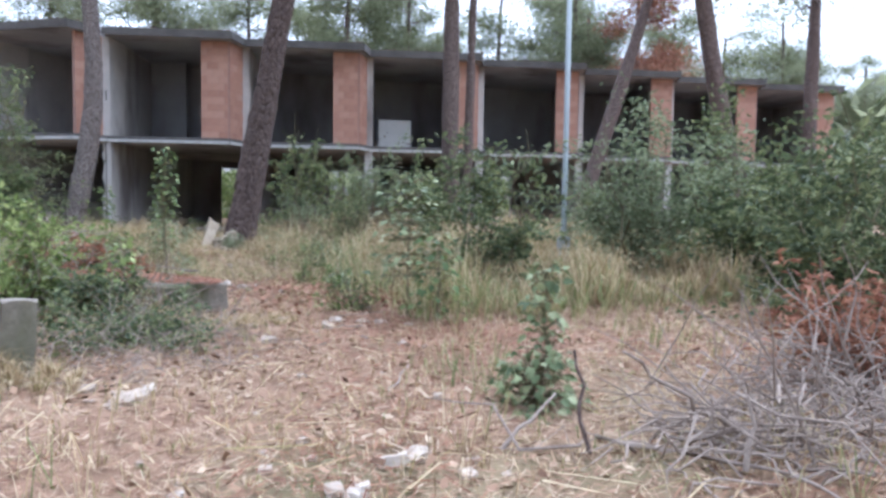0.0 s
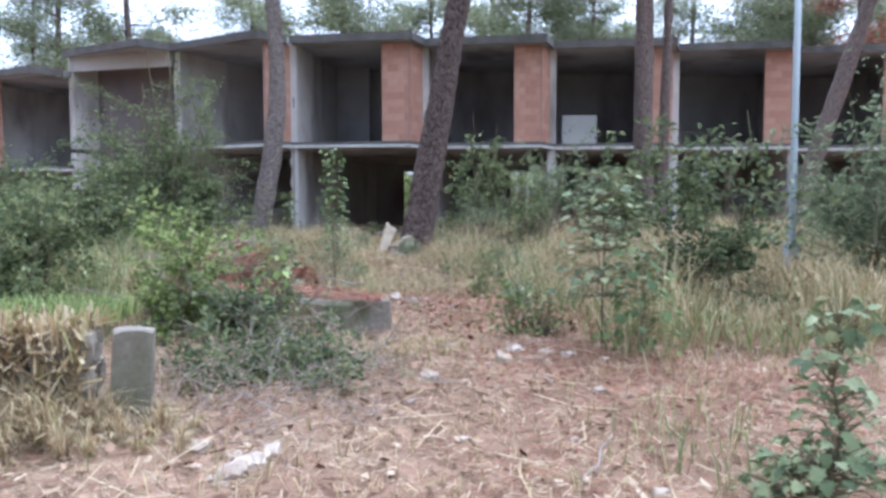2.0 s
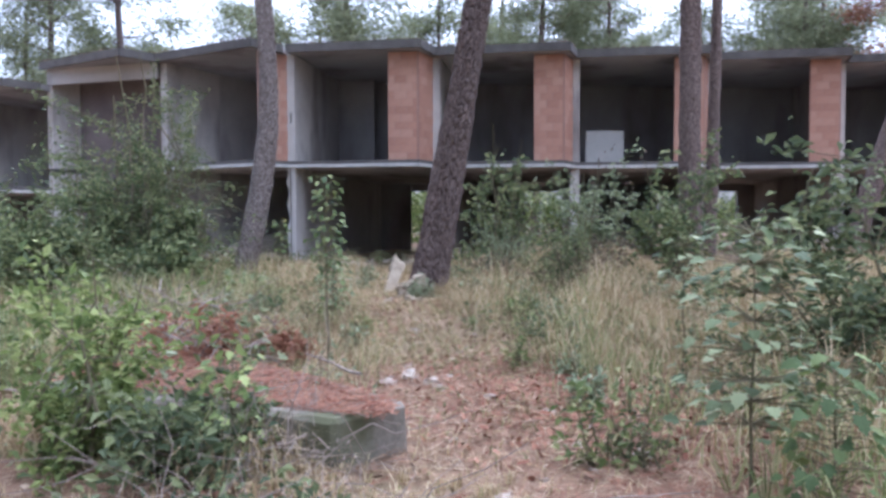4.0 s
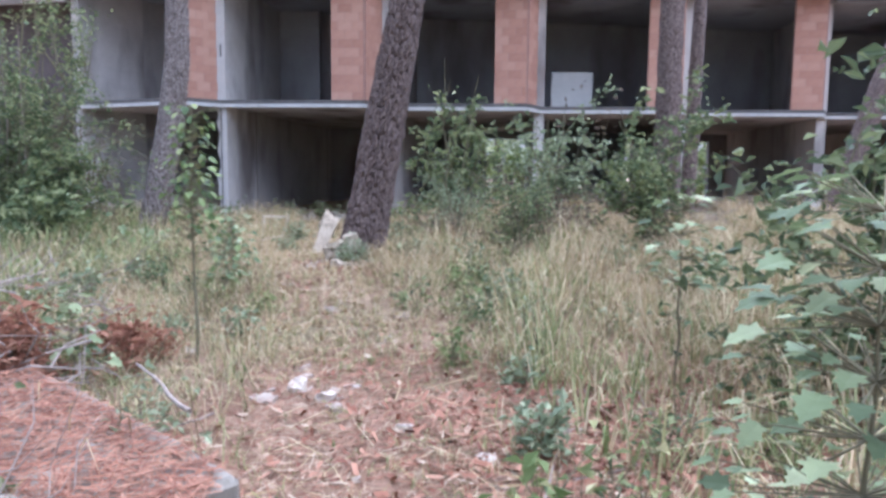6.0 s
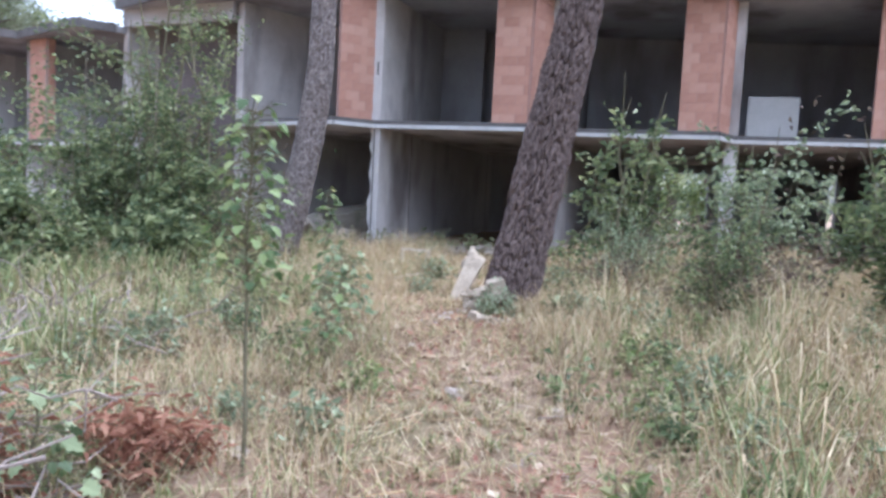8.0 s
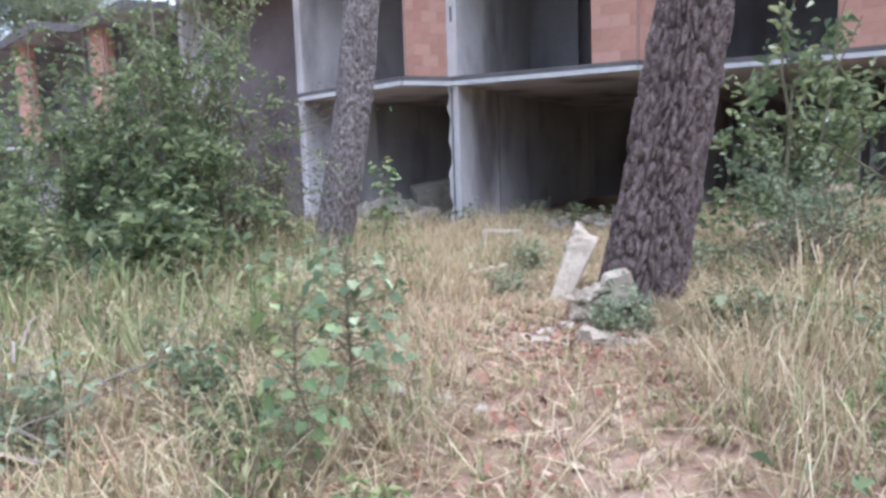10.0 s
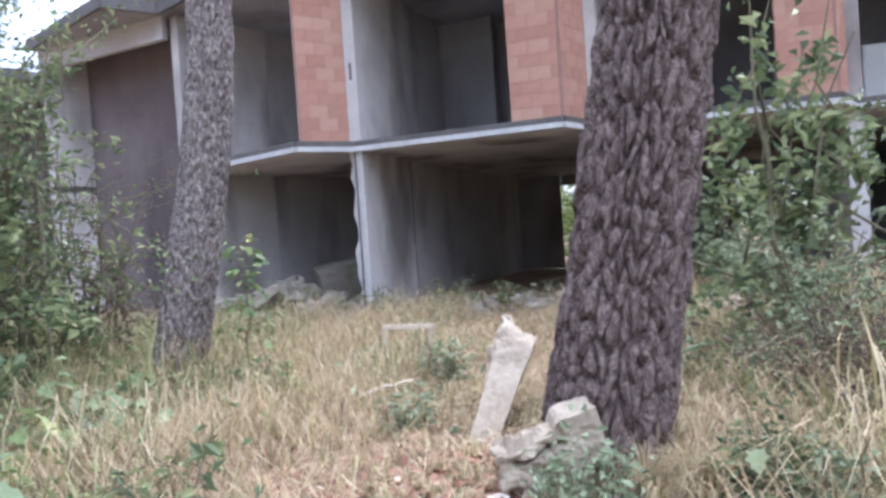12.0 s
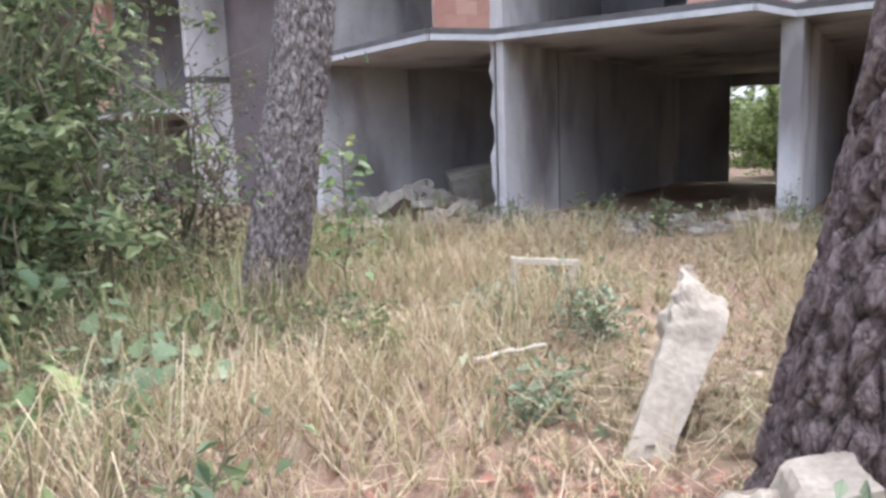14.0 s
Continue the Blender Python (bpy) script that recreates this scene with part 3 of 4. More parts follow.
pine(3.08, -8.5, (0.187, 0.01), 12, 0.275, "large leaning pine with deeply furrowed grey-brown bark", 3, sides=230, steps=420, depth=0.055, cell=(0.056, 0.19))
pine(-0.31, -6.1, (0.08, 0.0), 12, 0.215, bow=0.32, bark_mat=M_BARK_PALE, label= "leaning pine with scaly greyish bark beside the shell", seed=8, sides=150, steps=380, depth=0.026, cell=(0.046, 0.12))
pine(8.3, -6.8, (-0.01, 0.0), 13, 0.24, "straight grey pine trunk before the shell", 5)
pine(8.75, -6.6, (0.03, 0.0), 12, 0.13, "slim pine stem growing beside a thicker trunk", 15, sides=16)
pine(13.3, -4.0, (0.34, 0.0), 11, 0.28, "strongly leaning pine before the shell", 6, mat=M_NEEDLE_DEAD, crown_from=0.72)
pine(18.9, -5.0, (-0.24, 0.0), 12, 0.38, "thick forked pine trunk before the shell", 9)
pine(24.7, -2.0, (0.0, 0.0), 13, 0.33, "dark pine trunk at the far end of the shell", 10)


# ---- far trees behind the shell ----
def far_pines():
    protos = [pine(-9 + 10 * k, 15 + 2 * k, (0.03 * (k - 1), 0), 15.5, 0.24, "pine behind the shell with a feathery crown", 20 + k, sides=12, steps=16, crown_from=0.42, crown_size=3.8, tufts=190, group="pines behind the shell", limbs=20, puff=0.72) for k in range(3)]
    r = np.random.default_rng(31)
    for k in range(52):
        x, y = -30 + 104 * (k + r.uniform(0, 1)) / 52, r.uniform(14, 32)
        # the wood is thinner behind the bend of the building
        if -13 < x < 6 and k % 3 or k % 4 == 3:
            continue
        copy_thing(protos[k % 3], pose(x, y, gz(x, y) - 0.1, 0, 0, r.uniform(0, 360)) @ Matrix.Scale(r.uniform(0.72, 1.12), 4))
    pine(28.2, 14.5, (0.0, 0), 14.5, 0.2, "dead pine with rust-red needles behind the shell", 44, sides=12, steps=16, mat=M_NEEDLE_DEAD, crown_from=0.42, crown_size=3.6, tufts=200, limbs=24, puff=0.75)


far_pines()


def far_woods():
    r = np.random.default_rng(5)
    n = 9000
    a = r.uniform(0, math.pi * 2, n)
    d = r.uniform(46, 75, n)
    c = np.stack([3 + np.cos(a) * d, -8 + np.sin(a) * d, r.uniform(0, 1, n) ** 1.3 * (10 + 2.5 * np.sin(a * 7) + 1.5 * np.sin(a * 17))], 1)
    v, f = leaf_mesh(c, r.uniform(0.8, 2.0, n), r, 0.8, 0.2)
    tagged(link_mesh("far_woods", v, f, M_NEEDLE), "hazy woods in the distance all around", "woods", kind="stuff")


far_woods()


# ---- shrubs and saplings ----
def shrub(name, x, y, h, spread, leaves, size, mat, label, seed, stems=7, category="shrub", narrow=0.5, low=0.15, group=""):
    r = np.random.default_rng(seed)
    base = root(name, pose(x, y, gz(x, y) - 0.03), label, category, group)
    cs, loose = [], []
    per = leaves // stems
    for k in range(stems):
        a = 2 * math.pi * (k + r.uniform(-0.4, 0.4)) / stems
        out = spread * r.uniform(0.25, 1.0)
        top = Vector((math.cos(a) * out, math.sin(a) * out, h * r.uniform(0.6, 1.1) * (1.1 - 0.35 * out / spread)))
        pts = crooked((0.05 * math.cos(a), 0.05 * math.sin(a), 0), top, 5, 0.06 * h, r)
        rr = 0.006 + 0.007 * h
        v, f = tube(pts, [rr * q for q in (1, 0.85, 0.7, 0.5, 0.35, 0.2)], 5)
        link_mesh("stem", v, f, M_STEM, base)
        twigs = []
        for q in range(7):
            t = r.uniform(low + 0.1, 1.0)
            s = pts[min(int(t * 5), 5)]
            e = s + Vector(r.normal(0, 1, 3)) * (0.16 * h + 0.18 * spread) * 0.9
            e.z = max(e.z, 0.05)
            loose.append(tube([s, s.lerp(e, 0.5) + Vector((0, 0, 0.03)), e], [rr * 0.28, rr * 0.2, rr * 0.1], 4))
            twigs.append((s, e))
        for q in range(per):
            s, e = twigs[r.integers(len(twigs))]
            c = s.lerp(e, r.uniform(0.1, 1.15)) + Vector(r.normal(0, 1, 3)) * (0.03 + 0.045 * spread)
            c.z = max(c.z, 0.03)
            cs.append(c)
    v, f = joined(loose)
    tagged(link_mesh("twig_growth", v, f, M_STEM, base), kind="stuff")
    v, f = leaf_mesh([tuple(c) for c in cs], r.uniform(0.6, 1.3, len(cs)) * size, r, narrow)
    tagged(link_mesh("foliage", v, f, mat, base), kind="stuff")
    return base


def leaf_plate(length, width):
    """One lobed leaf: five points, folded along the rib, its tip hanging."""
    rib = [(0, 0), (0.30, 0), (0.65, 0), (1.0, 0)]
    half = [(0.06, 0.20), (0.02, 0.44), (0.25, 0.34), (0.40, 0.56), (0.55, 0.28), (0.72, 0.34), (0.80, 0.14)]
    drop = lambda x, y: 0.10 * abs(y) - 0.22 * x * x
    pts = rib + half + [(x, -y) for x, y in half]
    vs = [(x * length, y * width, drop(x, y) * length) for x, y in pts]
    fs = []
    for o, flip in ((4, False), (11, True)):
        for f in ((0, 1, o + 2, o), (o, o + 2, o + 1), (1, o + 4, o + 2), (o + 2, o + 4, o + 3), (1, 2, o + 4), (2, o + 6, o + 4), (o + 4, o + 6, o + 5), (2, 3, o + 6)):
            fs.append(tuple(reversed(f)) if flip else f)
    return vs, fs


LEAF_MESHES = {}


def sapling(x, y, h, leaves, size, mat, label, seed, low=0.25, lean=(0, 0), whorls=0, spread=0.3, bark_mat=None):
    """A young tree whose large leaves are single pieces."""
    r = np.random.default_rng(seed)
    mat = SAPLING_LEAF[mat.name]
    base = root("sapling", pose(x, y, gz(x, y) - 0.02), label, "sapling")
    pts = crooked((0, 0, 0), (lean[0] * h, lean[1] * h, h), 6, 0.015, r)
    v, f = tube(pts, [0.010 * (1 - 0.8 * k / 6) * (0.6 + h * 0.4) for k in range(7)], 6)
    link_mesh("stem", v, f, bark_mat or M_STEM, base)
    tubes = []
    key = (mat.name, round(size, 3))
    if key not in LEAF_MESHES:
        v, f = leaf_plate(size, size * 0.8)
        me = bpy.data.meshes.new("leaf")
        me.from_pydata(v, [], f)
        me.materials.append(mat)
        LEAF_MESHES[key] = me
    for k in range(leaves):
        t = low + (1 - low) * (k + 0.5) / leaves
        if whorls:
            t = low + (1 - low) * (math.floor((t - low) / (1 - low) * whorls) + 0.9) / whorls
        i = min(int(t * 6), 5)
        s = pts[i].lerp(pts[i + 1], t * 6 - i)
        a = k * 2.4 + r.uniform(-0.5, 0.5)
        out = spread * r.uniform(0.35, 1.0) * (1.15 - 0.6 * t)
        e = s + Vector((math.cos(a) * out, math.sin(a) * out, r.uniform(-0.02, 0.10)))
        tubes.append(tube([s, e], [0.003, 0.0018], 4))
        ob = new("leaf", LEAF_MESHES[key])
        ob.parent = base
        ob.matrix_basis = Matrix.Translation(e) @ Euler((r.normal(0, 0.2 if whorls else 0.4), r.normal(0.05 if whorls else 0.3, 0.2 if whorls else 0.4), a)).to_matrix().to_4x4() @ Matrix.Scale(r.uniform(0.6, 1.2), 4)
    v, f = joined(tubes)
    tagged(link_mesh("stalk_growth", v, f, M_STEM, base), kind="stuff")
    return base


sapling(4.22, -17.4, 0.8, 120, 0.085, M_LEAF, "leafy green sapling beside a taller one", 102, low=0.1, spread=0.3)
sapling(1.48, -16.35, 0.72, 80, 0.075, M_LEAF_BRIGHT, "yellow-green sapling at the edge of the platform", 111, low=0.3, spread=0.22)
sapling(3.9, -20.1, 0.8, 130, 0.062, M_LEAF_PALE, "blue-green sapling with a thick leafy foot", 103, low=0.35, spread=0.16)
sapling(3.82, -20.15, 0.27, 220, 0.065, M_LEAF_PALE, "low blue-green leafy plant in needle litter", 104, low=0.1, spread=0.3)
sapling(4.03, -17.06, 1.35, 250, 0.09, M_LEAF_PALE, "young tree with tiers of broad pale green leaves", 105, low=0.22, spread=0.46, whorls=8)
sapling(4.85, -14.4, 1.2, 80, 0.085, M_LEAF_PALE, "thin sapling with leaf whorls in dry grass", 106, low=0.5, spread=0.34, whorls=4)
sapling(1.80, -13.35, 1.75, 210, 0.062, M_LEAF, "tall thin sapling with yellowing top leaves", 107, low=0.48, spread=0.24)
sapling(0.52, -6.4, 1.2, 90, 0.085, M_LEAF, "slim sapling before the broken wall", 108, low=0.3, spread=0.22)
sapling(1.72, -10.95, 0.85, 170, 0.07, M_LEAF_PALE, "pale green sapling in tall dry grass", 109, low=0.2, spread=0.3)
sapling(1.75, -11.6, 0.75, 70, 0.07, M_LEAF, "small leafy sapling in the clearing", 112, low=0.25, spread=0.2)
sapling(1.2, -14.0, 0.7, 60, 0.085, M_LEAF_PALE, "pale sapling beside the needle-covered slab", 110, low=0.2, spread=0.25)

BUSHES = [
    (8.3, -14.6, 2.5, 1.7, 7500, 0.10, M_LEAF_PALE, "large feathery green bush behind the lamp post", 12, 0.3),
    (10.6, -14.2, 2.5, 1.6, 5200, 0.11, M_LEAF, "broad green bush among others", 10, 0.35),
    (9.4, -16.8, 2.0, 1.4, 5000, 0.12, M_LEAF_DARK, "dense dark green bush with shaded foot", 10, 0.5),
    (11.2, -17.2, 3.4, 1.6, 6500, 0.12, M_LEAF_DARK, "tall dark green bush at the clearing's edge", 10, 0.5),
    (8.1, -18.6, 2.2, 1.0, 3200, 0.10, M_LEAF_DARK, "dark bush with small leaves near the brush pile", 8, 0.5),
    (5.9, -15.0, 2.2, 0.8, 2600, 0.10, M_LEAF_DARK, "leafy bush growing beside the clearing", 8, 0.5),
    (4.75, -6.3, 3.0, 0.6, 1700, 0.12, M_LEAF, "upright light green bush behind the leaning pine", 7, 0.5),
    (6.3, -6.6, 2.2, 1.0, 2300, 0.11, M_LEAF_PALE, "wide grey-green bush before the shell", 8, 0.45),
    (5.7, -8.4, 1.3, 1.1, 1700, 0.08, M_BROWNTWIG, "half-dry brownish bush in the grass", 9, 0.4),
    (7.3, -8.6, 2.4, 0.9, 2000, 0.12, M_LEAF, "green bush with drooping leafy shoots", 8, 0.5),
    (5.3, -3.0, 1.6, 0.8, 1300, 0.12, M_LEAF_PALE, "leafy bush at the foot of the shell", 8, 0.5),
    (-2.3, -9.3, 1.5, 0.75, 3200, 0.10, M_LEAF, "glossy bush beside the undergrowth", 9, 0.5),
    (-3.5, -8.8, 1.7, 1.1, 4800, 0.10, M_LEAF, "green bush in the undergrowth", 9, 0.5),
    (-1.5, -5.4, 2.4, 0.6, 1900, 0.06, M_BROWNTWIG, "thin brown bush against the leaning pine", 14, 0.35),
    (-2.95, -5.6, 3.3, 0.8, 5200, 0.10, M_LEAF_DARK, "tall dense dark bush before the angled wing", 9, 0.5),
    (-5.9, -5.4, 2.3, 1.5, 4800, 0.11, M_LEAF_DARK, "wide bush before the angled wing", 9, 0.5),
    (-1.3, -14.6, 1.75, 0.8, 3000, 0.085, M_LEAF, "bright green bush beside the low wall", 8, 0.5),
    (0.62, -16.1, 1.3, 0.45, 1900, 0.075, M_LEAF_BRIGHT, "leafy bush beside the low platform", 8, 0.5),
    (-2.4, -16.4, 2.3, 1.2, 3800, 0.12, M_LEAF_DARK, "dark green bush behind the low wall", 9, 0.5),
    (-1.15, -7.75, 1.6, 0.5, 2200, 0.12, M_LEAF, "leafy green bush beside the second pine", 8, 0.5),
    (-2.4, -7.4, 2.2, 0.75, 2700, 0.09, M_LEAF, "tall green bush in the undergrowth", 8, 0.5),
    (-0.95, -8.5, 0.9, 0.55, 800, 0.15, M_LEAF, "low broad-leaved plant in the undergrowth", 7, 0.5),
    (3.66, -9.12, 0.32, 0.3, 750, 0.055, M_LEAF_DARK, "low dark green plant at the foot of the pine", 9, 0.35),
    (4.35, -8.3, 0.75, 0.55, 1300, 0.05, M_BROWNTWIG, "dry brown undergrowth beside the pine", 10, 0.35),
    (4.55, -7.4, 1.1, 0.6, 1700, 0.06, M_LEAF_PALE, "loose green bush with small leaves behind the pine", 9, 0.45),
    (5.3, -8.9, 1.7, 0.55, 1700, 0.06, M_LEAF, "slender leafy bush at the edge of the dry grass", 6, 0.45),
    (2.98, -9.22, 0.36, 0.24, 480, 0.05, M_LEAF_PALE, "small green plant beside the concrete lump", 6, 0.5),
    (5.2, 10.6, 3.0, 1.1, 2600, 0.16, M_LEAF_BRIGHT, "sunlit leafy bush filling the rear opening", 8, 0.5),
    (0.6, -15.5, 0.5, 0.4, 700, 0.09, M_LEAF_PALE, "pale green bush growing over the platform", 8, 0.5),
]
for k, (bx, by, bh, bs, bn, bl, bm_, btext, bst, bw) in enumerate(BUSHES):
    shrub("bush", bx, by, bh, bs, bn, bl, bm_, btext, 201 + k, bst, narrow=bw)
for k, (bx, by, bh, bs, bn) in enumerate(((-1.4, -6.5, 3.8, 0.55, 3000), (-1.45, -7.3, 2.6, 0.45, 1900), (-2.3, -6.2, 4.6, 0.7, 4200))):
    shrub("bush", bx, by, bh, bs, bn, 0.085, M_LEAF, "tall thin-stemmed green bush beside the pine", 260 + k, 8, narrow=0.4)
for k in range(9):
    shrub("bush", -1.5 + 3.4 * k, 15.5 + (k % 3) * 1.3, 3.2, 2.0, 2000, 0.22, M_LEAF_BRIGHT, "sunlit bush behind the shell", 230 + k, 8, group="bushes behind the shell")
# slim young stems crowding beside the second pine
for k in range(9):
    sapling(-1.3 - 0.28 * k + 0.2 * math.sin(k * 5), -6.6 + 0.35 * math.cos(k * 3.1), 2.6 + 0.8 * math.sin(k * 2.2), 90, 0.07, M_LEAF_PALE if k % 3 == 0 else M_LEAF, "slim pale-stemmed young tree in the undergrowth", 400 + k, low=0.35, spread=0.42, bark_mat=M_TWIG)
# low weeds in the clearing
rw = random.Random(77)
for k in range(110):
    wx, wy = rw.uniform(-0.6, 6.5), rw.uniform(-16.5, -5.0)
    if abs(wx - 2.8) < 0.6:
        wx += 1.3
    shrub("weed", wx, wy, rw.uniform(0.25, 0.55), rw.uniform(0.12, 0.3), rw.randint(70, 190), rw.uniform(0.05, 0.08), rw.choice((M_LEAF, M_LEAF_PALE, M_LEAF_PALE, M_GRASS)), "low green weed in the grass", 500 + k, 5, category="weed", group="weeds in the clearing")


# ---- pieces of concrete and clutter ----
def lump(name, x, y, z, size, rot, mat, label, category, seed, amount=0.12, cuts=3, group="", chip=0.25):
    bm = rough_block(size, seed, amount, cuts, chip)
    me = bpy.data.meshes.new(name)
    bm.to_mesh(me)
    bm.free()
    me.materials.append(mat)
    ob = new(name, me)
    ob.matrix_basis = pose(x, y, z, *rot)
    return tagged(ob, label, category, group)


def broken_post(foot, top, width):
    """A square cast post with an edge to the fore, its upper end snapped slantwise and one side pitted."""
    foot, top = Vector(foot), Vector(top)
    length = (top - foot).length
    bm = bmesh.new()
    bmesh.ops.create_cube(bm, size=1)
    bmesh.ops.subdivide_edges(bm, edges=list(bm.edges), cuts=22, use_grid_fill=True)
    for v in bm.verts:
        u = v.co.z + 0.5
        k = width * (0.70 + 0.30 * smooth01((u - 0.2) * 1.5))
        p = Vector((v.co.x * k, v.co.y * k, v.co.z * length))
        # the end slopes down from the left edge to the right one
        if u > 0.6:
            w = (u - 0.6) / 0.4
            p.z -= w * (0.5 * (v.co.x + 0.5) * width + 1.2 * (0.5 - v.co.y) * width)
            p.z += w * w * (0.05 * noise.noise(p * 13) + 0.02 * noise.noise(p * 31))
        # the broken left and fore side
        side = max(0.0, -v.co.x * 2) * smooth01((u - 0.35) * 2.5) + 0.15
        gouge = noise.noise(p * 10 + Vector((3, 0, 0))) * 0.04 + noise.noise(p * 24) * 0.022
        d = Vector((v.co.x, v.co.y, 0))
        if d.length > 0.1:
            p += d.normalized() * gouge * side
        v.co = p + noise.noise_vector(p * 5) * 0.008
    bmesh.ops.recalc_face_normals(bm, faces=bm.faces)
    me = bpy.data.meshes.new("concrete_post")
    bm.to_mesh(me)
    bm.free()
    me.materials.append(M_CREAM)
    ob = new("concrete_post", me)
    d = (top - foot).normalized()
    side = Vector((1, 0, 0)) - d * d.x
    side.normalize()
    up = d.cross(side)
    m = Matrix((side, up, d)).transposed().to_4x4() @ Matrix.Rotation(radians(14), 4, "Z")
    ob.matrix_basis = Matrix.Translation((foot + top) / 2) @ m
    return tagged(ob, "broken concrete post leaning up out of dry grass", "post")


broken_post((2.42, -8.15, 0.0), (2.755, -7.25, 0.79), 0.225)


def jagged_lump():
    """A broken slab end: one flat pale face, the rest torn open with a dark gash."""
    bm = bmesh.new()
    bmesh.ops.create_cube(bm, size=1)
    bmesh.ops.subdivide_edges(bm, edges=list(bm.edges), cuts=20, use_grid_fill=True)
    for v in bm.verts:
        x, y, z = v.co
        torn = 1 - smooth01((x - 0.08) * 8)
        p = Vector((x * 0.6, y * 0.27, z * 0.25 * (1 - 0.25 * torn * (0.5 - x))))
        rag = noise.noise(p * 9) * 0.05 + noise.noise(p * 21) * 0.028 + noise.noise(p * 45) * 0.012
        n = Vector((x ** 7, y ** 7, z ** 7))
        if n.length > 0:
            p += n.normalized() * rag * (0.3 + 0.9 * torn)
        if z > 0.45:
            p.z += 0.05 * smooth01((x - 0.05) * 12) - 0.03 * torn * (1 if noise.noise(p * 6) > 0.1 else 0)
        gash = abs(z - 0.12 - 0.35 * (x + 0.2)) < 0.07 and -0.38 < x < 0.12 and y < -0.3
        if gash:
            p.y += 0.09
        v.co = p
    bmesh.ops.recalc_face_normals(bm, faces=bm.faces)
    me = bpy.data.meshes.new("concrete_lump")
    bm.to_mesh(me)
    bm.free()
    me.materials.append(M_CREAM)
    ob = new("concrete_lump", me)
    ob.matrix_basis = pose(2.84, -8.86, 0.36, 4, -16, 6) @ Matrix.Scale(0.76, 4)
    tagged(ob, "jagged pale concrete lump beside the leaning pine", "rubble")


jagged_lump()
lump("rubble_support", 2.84, -8.84, 0.17, (0.3, 0.2, 0.22), (0, 8, 15), M_RUBBLE, "dirty rubble under the pale concrete lump", "rubble", 3.3, 0.2, 4)
lump("concrete_piece", 2.84, -9.42, 0.15, (0.24, 0.17, 0.16), (6, 10, 30), M_CREAM, "pale broken concrete piece on red soil", "rubble", 7.4, 0.2, 5)
lump("concrete_piece", 3.0, -9.5, 0.15, (0.2, 0.16, 0.14), (-6, 14, 70), M_CREAM, "small broken concrete piece on red soil", "rubble", 8.8, 0.2, 4)
lump("fallen_slab", -0.72, 1.5, 0.56, (0.95, 0.8, 0.72), (9, -10, 24), M_OLD, "big tilted concrete block inside the shell", "concrete block", 6.6, 0.02, 3, chip=0.02)
lump("upright_board", 9.1, 1.0, FLOOR_Z + 0.52, (1.12, 0.05, 1.04), (3, 0, -8), M_PANEL, "pale upright board standing on the upper floor", "board", 2.2, 0.02, 1)
rr = random.Random(12)
for k in range(64):
    s = rr.uniform(0.15, 0.6)
    x, y = rr.uniform(-2.9, -0.35), rr.uniform(-0.4, 1.3)
    lump("rubble", x, y, gz(x, y) + s * 0.2 + 0.3 * max(0.0, 1 - abs(x + 1.7) / 0.9) * rr.uniform(0.3, 1.0), (s, s * rr.uniform(0.6, 1), s * rr.uniform(0.2, 0.5)), (rr.uniform(-38, 38), rr.uniform(-38, 38), rr.uniform(0, 180)), rr.choice((M_RUBBLE, M_OLD, M_OLD)), "broken piece of concrete in the rubble heap", "rubble", k * 1.3, 0.16, 2, "rubble inside the shell")
for k in range(130):
    s = rr.uniform(0.06, 0.3)
    x, y = rr.uniform(-2.6, 4.2), rr.uniform(-1.9, 0.2)
    lump("rubble", x, y, gz(x, y) + s * 0.2, (s, s * 0.8, s * 0.5), (rr.uniform(-20, 20), rr.uniform(-20, 20), rr.uniform(0, 180)), M_RUBBLE, "small broken concrete piece at the wall's foot", "rubble", 50 + k * 1.3, 0.16, 2, "rubble along the wall")

# stones strewn over the needles: clusters along the clearing
rr = random.Random(19)
for k, (x, y, sz) in enumerate(((4.7, -3.8, 0.55), (4.95, -3.6, 0.35), (4.45, -3.9, 0.25))):
    lump("concrete_piece", x, y, gz(x, y) + 0.14, (sz, sz * 0.7, 0.2), (6, -5, 20 + 50 * k), M_CREAM, "pale broken concrete in grass before the shell", "rubble", 30 + k, 0.15, 3)
for cx, cy, n, sp, big in ((1.62, -19.28, 7, 0.13, 0.15), (2.6, -21.1, 9, 0.3, 0.15), (3.34, -19.88, 1, 0.0, 0.11), (2.55, -14.2, 12, 0.22, 0.14), (2.7, -11.9, 2, 0.1, 0.2), (2.65, -9.35, 16, 0.3, 0.13), (3.4, -17.0, 9, 0.5, 0.14), (2.9, -18.2, 8, 0.7, 0.1), (2.2, -20.2, 10, 0.9, 0.08), (3.3, -21.4, 8, 0.6, 0.09), (2.2, -13.0, 6, 0.5, 0.12), (2.4, -10.5, 6, 0.5, 0.12), (3.6, -15.6, 10, 0.7, 0.11)):
    for k in range(n):
        s = big * rr.uniform(0.35, 1.0)
        x, y = cx + rr.gauss(0, sp), cy + rr.gauss(0, sp)
        lump("stone", x, y, gz(x, y) + s * 0.16, (s, s * rr.uniform(0.6, 0.95), s * rr.uniform(0.25, 0.5)), (rr.uniform(-15, 15), rr.uniform(-15, 15), rr.uniform(0, 180)), M_STONE, "pale limestone fragment lying among needles", "stone", k * 2.1 + cx, 0.45, 2, "stones in the clearing")


